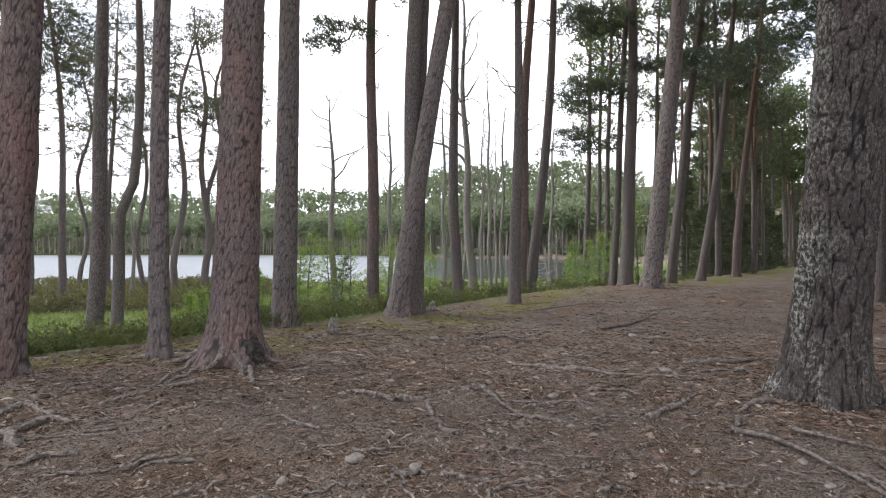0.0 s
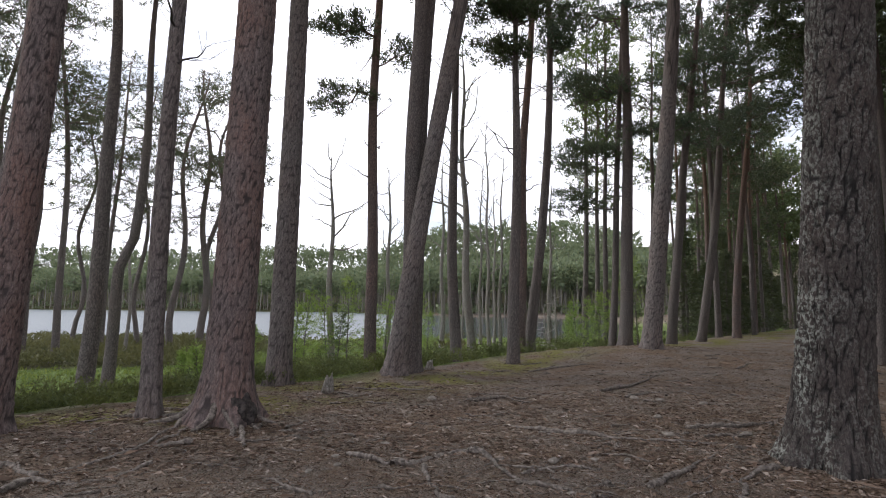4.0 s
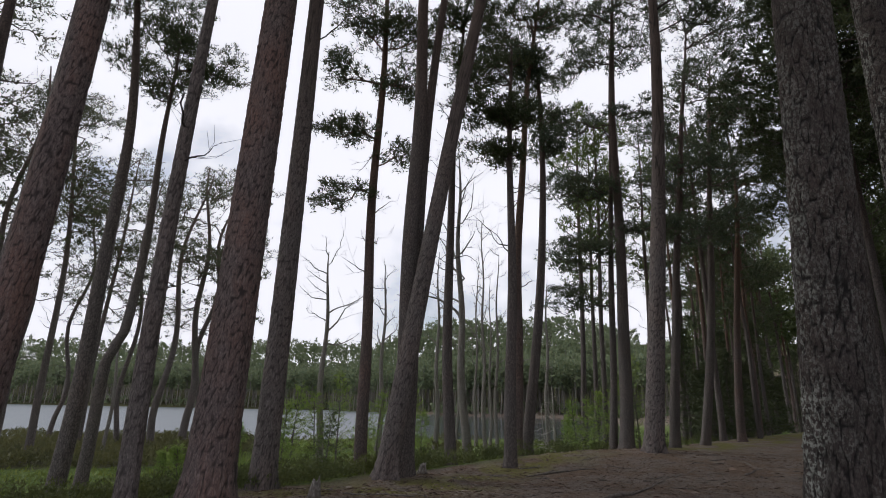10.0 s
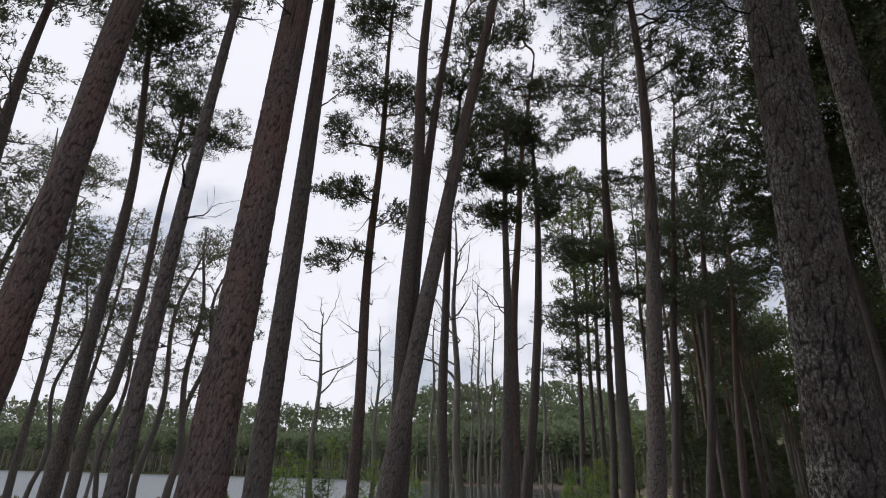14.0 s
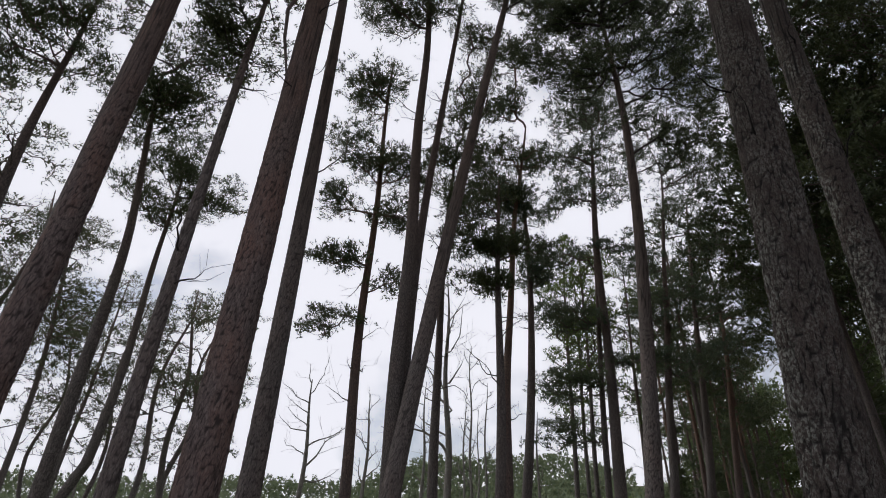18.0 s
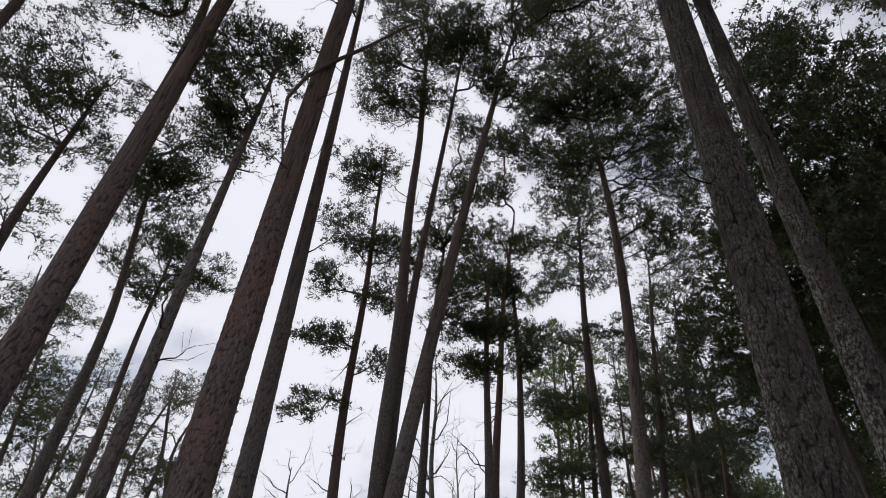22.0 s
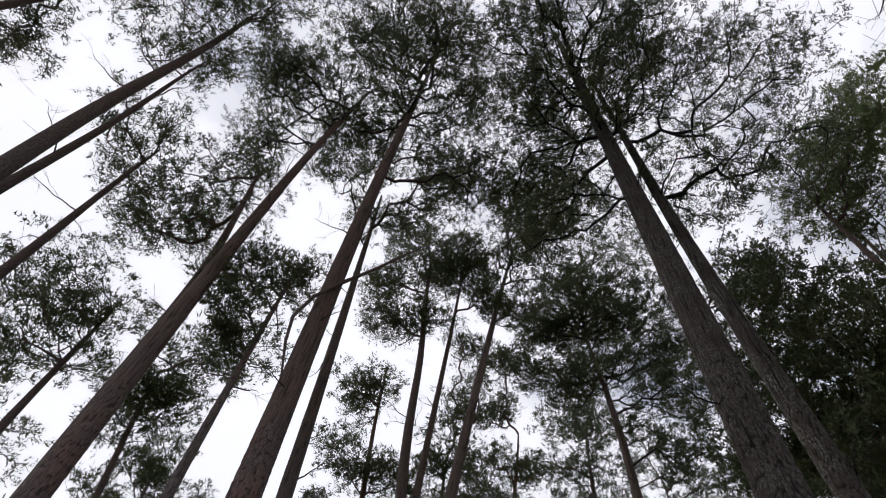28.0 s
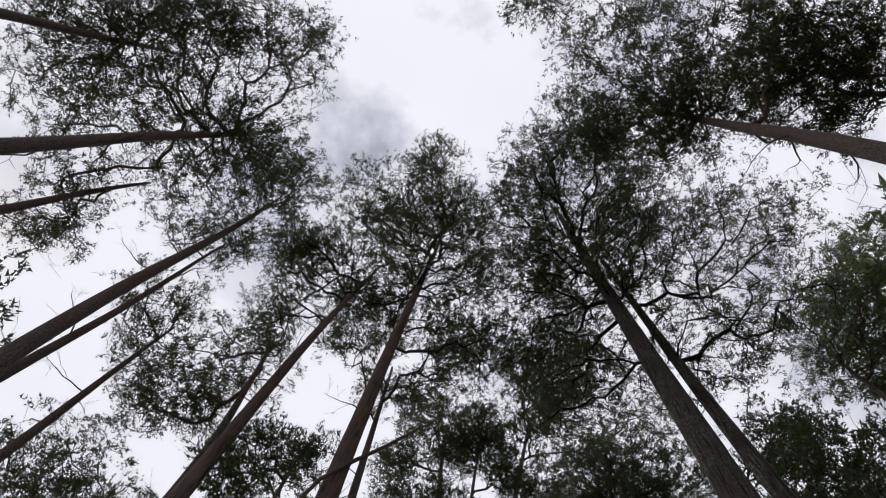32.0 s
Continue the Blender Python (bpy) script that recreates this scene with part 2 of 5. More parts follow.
def ground_material():
    m = Mat("forest_ground", 0.95)
    v = m.coords()
    at = m.n.new("ShaderNodeAttribute")
    at.attribute_name = "zone"
    sep = m.n.new("ShaderNodeSeparateColor")
    m.l.new(at.outputs["Color"], sep.inputs[0])
    fine = m.noise(v, 55, 6, 0.7)
    mid = m.noise(v, 7, 5, 0.6)
    big = m.noise(v, 0.9, 4, 0.6)
    crumb = m.ramp(m.voronoi(v, 38, "F1"), (0.1, 1.0), (0.65, 0.0))
    dirt = m.mix(m.ramp(fine, (0.38, 0.0), (0.62, 1.0)), (0.065, 0.054, 0.045), (0.37, 0.306, 0.256))
    dirt = m.mix(m.math("MULTIPLY", crumb, m.ramp(mid, (0.38, 0.0), (0.55, 0.8))), dirt, (0.29, 0.245, 0.21))
    dirt = m.mix(m.ramp(mid, (0.44, 0.0), (0.7, 0.5)), dirt, (0.3, 0.25, 0.21))
    needle = m.noise(m.coords((1, 0.35, 1)), 90, 4, 0.7, 1.5)
    rust = m.mix(m.ramp(needle, (0.4, 0.0), (0.6, 1.0)), (0.07, 0.04, 0.025), (0.3, 0.19, 0.115))
    dirt = m.mix(m.ramp(m.math("ADD", m.math("MULTIPLY", big, 0.7), m.math("MULTIPLY", mid, 0.3)), (0.46, 0.0), (0.6, 0.75)), dirt, rust)
    speck = m.noise(v, 150, 3, 0.6)
    dirt = m.mix(m.ramp(speck, (0.3, 0.6), (0.46, 0.0)), dirt, (0.03, 0.024, 0.02))
    dirt = m.mix(m.ramp(speck, (0.6, 0.0), (0.72, 0.6)), dirt, (0.36, 0.31, 0.265))
    moss = m.mix(fine, (0.10, 0.11, 0.02), (0.27, 0.25, 0.06))
    grass = m.mix(m.ramp(mid, (0.35, 0.0), (0.65, 1.0)), (0.06, 0.09, 0.022), (0.17, 0.25, 0.05))
    heath = m.mix(m.ramp(fine, (0.3, 0.0), (0.7, 1.0)), (0.04, 0.042, 0.018), (0.10, 0.10, 0.04))
    c = m.mix(sep.outputs["Green"], dirt, moss)
    c = m.mix(sep.outputs["Red"], c, grass)
    c = m.mix(sep.outputs["Blue"], c, heath)
    m.color(c)
    m.bump(m.math("ADD", m.math("ADD", m.math("MULTIPLY", mid, 0.8), fine), m.math("MULTIPLY", crumb, 0.6)), 1.0, 0.06)
    return m.mat


GROUND = ground_material()


def plain_stone():
    m = Mat("grey_stone", 0.85)
    v = m.coords()
    m.color(m.ramp(m.noise(v, 30, 5), (0.3, (0.12, 0.104, 0.09)), (0.7, (0.26, 0.232, 0.205))))
    m.bump(m.noise(v, 60, 5), 0.4, 0.004)
    return m.mat


STONE = plain_stone()


def root_material():
    m = Mat("worn_root", 0.8)
    v = m.coords((1, 1, 1))
    c = m.ramp(m.noise(v, 24, 5, 0.65), (0.34, (0.05, 0.041, 0.036)), (0.66, (0.255, 0.222, 0.198)))
    m.color(c)
    m.bump(m.noise(v, 45, 6, 0.7), 0.9, 0.014)
    return m.mat


ROOT = root_material()


def litter_material():
    m = Mat("litter", 0.9)
    g = m.n.new("ShaderNodeNewGeometry")
    m.color(m.ramp(g.outputs["Random Per Island"], (0.0, (0.05, 0.034, 0.026)), (0.45, (0.16, 0.108, 0.078)), (0.85, (0.23, 0.18, 0.148)), (1.0, (0.36, 0.31, 0.27))))
    return m.mat


LITTER = litter_material()


def water_material():
    """Rippled in the open, calm under the lee of the trees."""
    m = Mat("lake_water", 0.2)
    m.color((0.09, 0.11, 0.125))
    m.bsdf.inputs["Specular IOR Level"].default_value = 0.5
    m.bsdf.inputs["IOR"].default_value = 1.33
    sep = m.n.new("ShaderNodeSeparateXYZ")
    m.l.new(m.tc.outputs["Object"], sep.inputs[0])
    lee = m.n.new("ShaderNodeMapRange")
    for k, v in ((1, -14.0), (2, 2.0), (3, 1.0), (4, 0.06)):
        lee.inputs[k].default_value = v
    m.l.new(sep.outputs["X"], lee.inputs[0])
    m.l.new(m.math("MULTIPLY", lee.outputs[0], 0.36), m.bsdf.inputs["Roughness"])
    waves = m.math("ADD", m.noise(m.coords((0.5, 1, 1)), 1.6, 4), m.noise(m.coords((0.6, 1, 1)), 6, 3))
    m.bump(m.math("MULTIPLY", waves, lee.outputs[0]), 0.35, 0.25)
    return m.mat


WATER = water_material()


# ---------------------------------------------------------------- mesh tools
class Geo:
    """Collects tubes, triangles and quads, and makes one mesh of them."""

    def __init__(self):
        self.v, self.t, self.q, self.n = [], [], [], 0

    def add(self, verts, tris=None, quads=None):
        self.v.append(np.asarray(verts, float))
        if tris is not None and len(tris):
            self.t.append(np.asarray(tris) + self.n)
        if quads is not None and len(quads):
            self.q.append(np.asarray(quads) + self.n)
        self.n += len(verts)

    def tube(self, pts, rad, n=6, cap=False):
        pts = np.asarray(pts, float)
        rad = np.broadcast_to(np.asarray(rad, float), (len(pts),))
        tan = np.gradient(pts, axis=0)
        tan /= np.linalg.norm(tan, axis=1, keepdims=True) + 1e-9
        mean = tan.mean(0)
        ref = np.array([1.0, 0, 0]) if abs(mean[0]) < 0.8 * np.linalg.norm(mean) + 1e-9 else np.array([0, 1.0, 0])
        a = np.cross(tan, ref)
        a /= np.linalg.norm(a, axis=1, keepdims=True) + 1e-9
        b = np.cross(tan, a)
        th = np.arange(n) / n * 2 * np.pi
        ring = pts[:, None] + rad[:, None, None] * (a[:, None] * np.cos(th)[None, :, None] + b[:, None] * np.sin(th)[None, :, None])
        k = np.arange(len(pts) - 1)[:, None] * n
        i, j = np.arange(n)[None], (np.arange(n)[None] + 1) % n
        quads = np.stack([k + i, k + j, k + n + j, k + n + i], -1).reshape(-1, 4)
        verts = ring.reshape(-1, 3)
        tris = None
        if cap:
            verts = np.vstack([verts, pts[-1:] + tan[-1:] * rad[-1] * 0.3])
            e = len(pts) * n
            tris = np.stack([e - n + np.arange(n), e - n + (np.arange(n) + 1) % n, np.full(n, e)], -1)
        self.add(verts, tris, quads)

    def mesh(self, name, mat, smooth=True):
        me = bpy.data.meshes.new(name)
        v = np.vstack(self.v) if self.v else np.zeros((0, 3))
        t = np.vstack(self.t) if self.t else np.zeros((0, 3), int)
        q = np.vstack(self.q) if self.q else np.zeros((0, 4), int)
        me.vertices.add(len(v))
        me.vertices.foreach_set("co", v.astype(np.float32).ravel())
        me.loops.add(len(t) * 3 + len(q) * 4)
        me.loops.foreach_set("vertex_index", np.concatenate([t.ravel(), q.ravel()]).astype(np.int32))
        me.polygons.add(len(t) + len(q))
        start = np.concatenate([np.arange(len(t)) * 3, len(t) * 3 + np.arange(len(q)) * 4])
        me.polygons.foreach_set("loop_start", start.astype(np.int32))
        me.polygons.foreach_set("use_smooth", np.full(len(t) + len(q), smooth))
        me.update(calc_edges=True)
        me.validate()
        me.materials.append(mat)
        return me


def part(name, geo, mat, parent, label="", smooth=True):
    ob = new(name, geo.mesh(name, mat, smooth))
    ob.parent = parent
    return tagged(ob, label)


def value_noise(x, y, scale, seed=0):
    """Smooth random heights from 0 to 1 over the plan."""
    x, y = np.asarray(x, float) * scale + 137.3 * seed, np.asarray(y, float) * scale - 71.7 * seed
    xi, yi = np.floor(x), np.floor(y)
    fx, fy = x - xi, y - yi
    fx, fy = fx * fx * (3 - 2 * fx), fy * fy * (3 - 2 * fy)

    def h(a, b):
        k = np.sin(a * 127.1 + b * 311.7 + seed * 17.3) * 43758.5453
        return k - np.floor(k)

    return (h(xi, yi) * (1 - fx) + h(xi + 1, yi) * fx) * (1 - fy) + (h(xi, yi + 1) * (1 - fx) + h(xi + 1, yi + 1) * fx) * fy


def plates(u, v, seed=0):
    """Distance to the cracks between irregular cells, over (u, v)."""
    ui, vi = np.floor(u), np.floor(v)
    d1, d2 = np.full(u.shape, 9.0), np.full(u.shape, 9.0)
    for a in (-1, 0, 1):
        for b in (-1, 0, 1):
            cu, cv = ui + a, vi + b
            k1 = np.sin(cu * 127.1 + cv * 311.7 + seed) * 43758.5453
            k2 = np.sin(cu * 269.5 + cv * 183.3 + seed) * 28001.8384
            d = np.hypot(cu + (k1 - np.floor(k1)) - u, cv + (k2 - np.floor(k2)) - v)
            d2 = np.where(d < d1, d1, np.minimum(d2, d))
            d1 = np.minimum(d1, d)
    return d2 - d1


# ---------------------------------------------------------------- the lie of the land
LAKE = -1.55


def smooth(a):
    a = np.clip(a, 0, 1)
    return a * a * (3 - 2 * a)


def beyond_bank(x, y):
    """Metres from the bank's edge towards the lake."""
    return (x + 0.8) * -0.74 + (y - 12.8) * 0.67 - 0.5


def shore(x, y):
    """Positive on the lake, negative on land."""
    near = y - (55 + 0.10 * x + 3 * (value_noise(x, y, 0.06, 3) - 0.5))
    far = 285 - 85 * smooth((x + 60) / 70) - y + 22 * (value_noise(x, y, 0.02, 4) - 0.5)
    right = 0.30 * y - x
    return np.minimum(np.minimum(near, far), right)


def heath_zone(x, y):
    """1 where heather grows, 0 where grass does."""
    return smooth((-0.27 * y - x) / 4) * smooth((y - 21) / 5)


def ground_height(x, y):
    x, y = np.asarray(x, float), np.asarray(y, float)
    s = beyond_bank(x, y) + 0.9 * (value_noise(x, y, 0.5, 1) - 0.5)
    z = -1.0 * smooth(s / 6) - 0.45 * np.clip((s - 4) / 40, 0, 1)
    r = np.hypot(x, y)
    z = z + 0.07 * (value_noise(x, y, 0.7, 2) - 0.5) + 0.22 * (value_noise(x, y, 0.12, 5) - 0.5) * smooth(r / 20)
    z = z + 0.40 * np.exp(-((x - 6.5) ** 2 + (y - 17.0) ** 2) / 14)
    near = smooth((60 - r) / 20)
    z = z + near * (0.035 * (value_noise(x, y, 2.6, 6) - 0.5) + 0.02 * (value_noise(x, y, 7.0, 7) - 0.5))
    w = shore(x, y)
    z = np.where(w > -3, np.minimum(z, LAKE + 0.15 - 0.35 * (w + 3) / 3), z)
    z = np.where(w > 0, LAKE - 0.2 - np.clip(w * 0.05, 0, 2.0), z)
    z = z + smooth(-w / 150) * (30 + 10 * smooth((x + 30) / 80)) * (y > 150) * (w < 0)
    z = z + smooth((x - 40) / 200) * 5 * smooth((y + 20) / 80) * (w < 0)
    return z


def make_ground():
    az = np.concatenate([np.linspace(-55, 55, 300), np.linspace(55, 305, 80)[1:-1]])
    az = np.radians(az)
    r = np.concatenate([[0.0], np.geomspace(0.6, 60, 165), np.geomspace(60, 4000, 70)[1:]])
    R, Z = np.meshgrid(r, az, indexing="ij")
    x, y = R * np.sin(Z), R * np.cos(Z)
    z = ground_height(x, y)
    n = len(az)
    g = Geo()
    k = np.arange(len(r) - 1)[:, None] * n
    i, j = np.arange(n)[None], (np.arange(n)[None] + 1) % n
    quads = np.stack([k + i, k + n + i, k + n + j, k + j], -1).reshape(-1, 4)[:, ::-1]
    g.add(np.stack([x, y, z], -1).reshape(-1, 3), None, quads)
    ob = new("ground", g.mesh("ground", GROUND))
    s = beyond_bank(x, y).ravel()
    xf, yf = x.ravel(), y.ravel()
    n1, n2 = value_noise(xf, yf, 0.35, 8), value_noise(xf, yf, 1.6, 9)
    edge = s + 1.6 * (n1 - 0.5) + 0.8 * (n2 - 0.5)
    grass = smooth((edge - 0.3) / 1.2)
    moss = smooth(1 - np.abs(edge + 0.8) / 2.2) * smooth((n2 - 0.3) * 4) * 0.9
    heath = grass * smooth((heath_zone(xf, yf) + 0.8 * (value_noise(xf, yf, 0.16, 10) - 0.5) + 0.35 * (n2 - 0.5) - 0.4) * 4)
    far = smooth((np.hypot(xf, yf) - 200) / 60)
    heath = np.maximum(heath, far)
    grass = grass * (1 - smooth((np.hypot(xf, yf) - 90) / 60))
    col = np.stack([grass, moss, heath, np.ones_like(s)], -1).astype(np.float32)
    at = ob.data.color_attributes.new("zone", "FLOAT_COLOR", "POINT")
    at.data.foreach_set("color", col.ravel())
    return tagged(ob, "brown needle-covered path beside a grassy bank", "ground", kind="structure")


make_ground()
lake = Geo()
lake.add([(-900, 40, LAKE), (900, 40, LAKE), (900, 420, LAKE), (-900, 420, LAKE)], None, [(0, 1, 2, 3)])
tagged(new("water", lake.mesh("water", WATER)), "calm pale lake reflecting the sky", "lake", kind="structure")


# ---------------------------------------------------------------- trees
def tufts(geo, rng, at, way, count, size, width, spread=0.9, fluff=0.0):
    """Sprays of narrow needle blades at the points at, about the directions way."""
    at, way = np.repeat(at, count, 0), np.repeat(way, count, 0)
    d = way + rng.normal(0, spread, at.shape)
    d /= np.linalg.norm(d, axis=1, keepdims=True) + 1e-9
    p = at + rng.normal(0, max(fluff, size * 0.35), at.shape)
    ln = size * rng.uniform(0.6, 1.25, (len(p), 1))
    side = np.cross(d, rng.normal(0, 1, d.shape))
    side /= np.linalg.norm(side, axis=1, keepdims=True) + 1e-9
    w = width * rng.uniform(0.6, 1.3, (len(p), 1))
    v = np.stack([p - side * w * 0.5, p + side * w * 0.5, p + d * ln], 1).reshape(-1, 3)
    geo.add(v, np.arange(len(v)).reshape(-1, 3))


def wander(rng, start, way, length, n, wiggle, lift=0.0):
    """A crooked line of n points from start."""
    step = length / (n - 1)
    pts, d = [np.array(start, float)], np.array(way, float)
    d /= np.linalg.norm(d)
    for _ in range(n - 1):
        d = d + rng.normal(0, wiggle, 3) + np.array([0, 0, lift])
        d /= np.linalg.norm(d)
        pts.append(pts[-1] + d * step)
    return np.array(pts)


def side_way(rng, d, amount):
    k = np.cross(d, rng.normal(0, 1, 3))
    k /= np.linalg.norm(k) + 1e-9
    k = d * (1 - amount) + k * amount
    return k / np.linalg.norm(k)


def grow_limb(rng, wood, start, way, length, r0, subs=6, twigs=4, sides=5, wiggle=0.16, lift=0.05):
    """A bare limb with side branches and twigs."""
    main = wander(rng, start, way, length, 8, wiggle, lift)
    wood.tube(main, np.linspace(r0, r0 * 0.2, 8), sides)
    for k in range(subs):
        f = 0.22 + 0.78 * (k + rng.uniform(0.2, 0.8)) / subs
        i = min(6, int(f * 7))
        u = f * 7 - i
        p = main[i] * (1 - u) + main[i + 1] * u
        d = main[i + 1] - main[i]
        d /= np.linalg.norm(d)
        sl = length * rng.uniform(0.28, 0.52) * (1.2 - 0.55 * f)
        sub = wander(rng, p, side_way(rng, d, rng.uniform(0.4, 0.7)) * np.array([1, 1, 0.6]) + np.array([0, 0, 0.1]), sl, 5, 0.2, 0.06)
        rs = max(0.005, r0 * (1 - 0.75 * f) * 0.45)
        wood.tube(sub[[0, 1, 2, 4]], np.linspace(rs, rs * 0.35, 4), 3)
        for _ in range(twigs):
            j = rng.integers(1, 5)
            d2 = sub[j] - sub[j - 1]
            d2 /= np.linalg.norm(d2)
            e = side_way(rng, d2, rng.uniform(0.3, 0.65)) + np.array([0, 0, 0.2])
            e = e / np.linalg.norm(e) * rng.uniform(0.35, 0.85) * min(1.0, 0.35 + sl * 0.5)
            wood.tube([sub[j], sub[j] + e], [rs * 0.35 + 0.002, 0.003], 3)
    return main


def trunk_line(az, lean, hm, toward, h, kink=None):
    """Where the trunk stands at the heights h, off its foot."""
    h = np.asarray(h, float)
    hc = np.minimum(h, hm) / 10
    off = lean[0] * hc + lean[1] * hc ** 2 + lean[2] * hc ** 3
    slope = (lean[0] + 2 * lean[1] * hm / 10 + 3 * lean[2] * (hm / 10) ** 2) / 10
    off = off + np.clip(h - hm, 0, None) * np.clip(slope, -0.12, 0.12)
    if kink:
        off = off + kink[1] * smooth((h - kink[0]) / kink[2] + 0.5)
    a = radians(az)
    back = -toward * (h / 20) ** 2
    return np.stack([off * math.cos(a) + back * math.sin(a), -off * math.sin(a) + back * math.cos(a), h], -1)


def make_trunk(rng, line, h, dia, H, sides, flare=0.35, relief=0.0, seed=0, top=0.16):
    g = Geo()
    r = dia / 2 * (top + (1 - top) * np.clip(1 - h / H, 0, 1) ** 0.75) * 1.08
    r = r + dia / 2 * flare * np.exp(-np.clip(h, 0, None) / (0.28 if flare < 0.5 else 0.38))
    n = sides
    th = np.arange(n) / n * 2 * np.pi
    lobes = 1 + (0.16 * np.cos(th * 4 + seed) + 0.12 * np.cos(th * 7 + 2 * seed))[None] * np.exp(-np.clip(h, 0, None) / 0.22)[:, None]
    rr = r[:, None] * lobes * (1 + 0.03 * np.cos(th * 2 + seed)[None])
    plate = None
    if relief:
        cell = max(6, round(dia * math.pi / (0.07 if dia < 0.6 else 0.082)))
        u = th[None] / (2 * np.pi) * cell + 0.0 * h[:, None]
        v = h[:, None] / (0.19 if dia < 0.6 else 0.36) + 0.0 * th[None]
        u = u + 0.3 * np.sin(v * 2.3 + 2 * np.sin(th[None] * 3)) + 0.12 * np.sin(v * 9.1 + th[None] * 5)
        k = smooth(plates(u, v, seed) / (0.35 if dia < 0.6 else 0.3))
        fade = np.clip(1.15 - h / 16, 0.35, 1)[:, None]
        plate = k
        rr = rr + relief * (k - 0.6) * fade + relief * 0.5 * rng.normal(0, 0.4, rr.shape) * fade
    tilt = np.stack([np.cos(th), np.sin(th), np.zeros(n)], -1)
    verts = (line[:, None] + rr[..., None] * tilt[None]).reshape(-1, 3)
    k = np.arange(len(h) - 1)[:, None] * n
    i, j = np.arange(n)[None], (np.arange(n)[None] + 1) % n
    quads = np.stack([k + i, k + j, k + n + j, k + n + i], -1).reshape(-1, 4)
    g.add(np.vstack([verts, line[-1:] + np.array([[0, 0, 0.05]])]),
          np.stack([(len(h) - 1) * n + np.arange(n), (len(h) - 1) * n + (np.arange(n) + 1) % n, np.full(n, len(h) * n)], -1), quads)
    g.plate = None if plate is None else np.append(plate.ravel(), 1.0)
    return g, r


def lobe_points(rng, lobes, n):
    """Points for leafy twigs, gathered in uneven pads inside the crown's lobes (x, y, z, radius, half height)."""
    pads, size = [], []
    for x, y, z, r, rz in lobes:
        k = max(4, round(5 * r))
        u = rng.normal(0, 1, (k, 3))
        u *= (rng.uniform(0.05, 1, (k, 1)) ** 0.45) / np.linalg.norm(u, axis=1, keepdims=True)
        pads.append(np.array([x, y, z]) + u * np.array([r, r, rz]) * 0.85)
        size.append(np.stack([rng.uniform(0.3, 0.52, k) * r + 0.22, rng.uniform(0.35, 0.65, k) * rz + 0.12], -1))
    pads, size = np.vstack(pads), np.vstack(size)
    share = size[:, 0] ** 1.7
    who = rng.choice(len(pads), n, p=share / share.sum())
    u = rng.normal(0, 1, (n, 3))
    u *= (rng.uniform(0.05, 1, (n, 1)) ** 0.4) / np.linalg.norm(u, axis=1, keepdims=True)
    u[:, 2] = np.where(u[:, 2] < -0.35, -u[:, 2], u[:, 2])
    return pads[who] + u * size[who][:, [0, 0, 1]]


def grow_crown(rng, stem, points, limbs, thick, tip=0.006, bend=0.28, twigs=True):
    """Joins the points to the stem by forking limbs. Gives the wood of each limb and the leafy (point, way) pairs."""
    pick = np.linspace(0, len(stem) - 1, limbs).round().astype(int)
    top = len(pick)
    room = top + len(points) * 9
    pos, path, par = np.zeros((room, 3)), np.zeros(room), np.full(room, -1)
    pos[:top] = stem[pick]
    limb = np.arange(room)
    n = top
    away = np.min(np.linalg.norm(points[:, None] - pos[None, :top], axis=2), axis=1)
    ends = []
    for p in points[np.argsort(away)]:
        d = pos[:n] - p
        dist = np.sqrt((d * d).sum(1))
        i = int(np.argmin(dist + bend * path[:n] + 0.9 * np.clip(d[:, 2] + 0.25 * dist, 0, None)))
        gap = dist[i]
        k = int(min(8, max(1, math.ceil(gap / 0.42))))
        f = np.arange(1, k + 1) / k
        q = pos[i] + (p - pos[i]) * f[:, None]
        if k > 1:
            q[:-1] += rng.normal(0, 0.055, (k - 1, 3)) * min(1.6, gap)
            q[:, 2] -= 0.10 * gap * np.sin(f * math.pi)
        for j in range(k):
            pos[n], par[n], limb[n] = q[j], i, limb[i]
            path[n] = path[i] + gap / k
            i = n
            n += 1
        ends.append(i)
    load = np.zeros(n)
    load[ends] += 1
    main = np.full(n, -1)
    for i in range(n - 1, top - 1, -1):
        load[par[i]] += load[i]
    for i in range(top, n):
        j = par[i]
        if j >= top and (main[j] < 0 or load[i] > load[main[j]]):
            main[j] = i
    rad = np.minimum(tip * load ** 0.47, thick)
    wood = {}
    for i in range(top, n):
        j = par[i]
        if j >= top and main[j] == i:
            continue
        if not twigs and load[i] < 4:
            continue
        line = [int(j), i]
        while main[line[-1]] >= 0:
            line.append(int(main[line[-1]]))
        r = rad[line]
        r[0] = min(r[0], r[1] * 1.25)
        wood.setdefault(int(limb[i]), Geo()).tube(pos[line], r, 5 if r[1] > 0.03 else 4 if r[1] > 0.014 else 3)
    ends = np.array(ends)
    way = pos[ends] - pos[par[ends]]
    return list(wood.values()), pos[ends], way


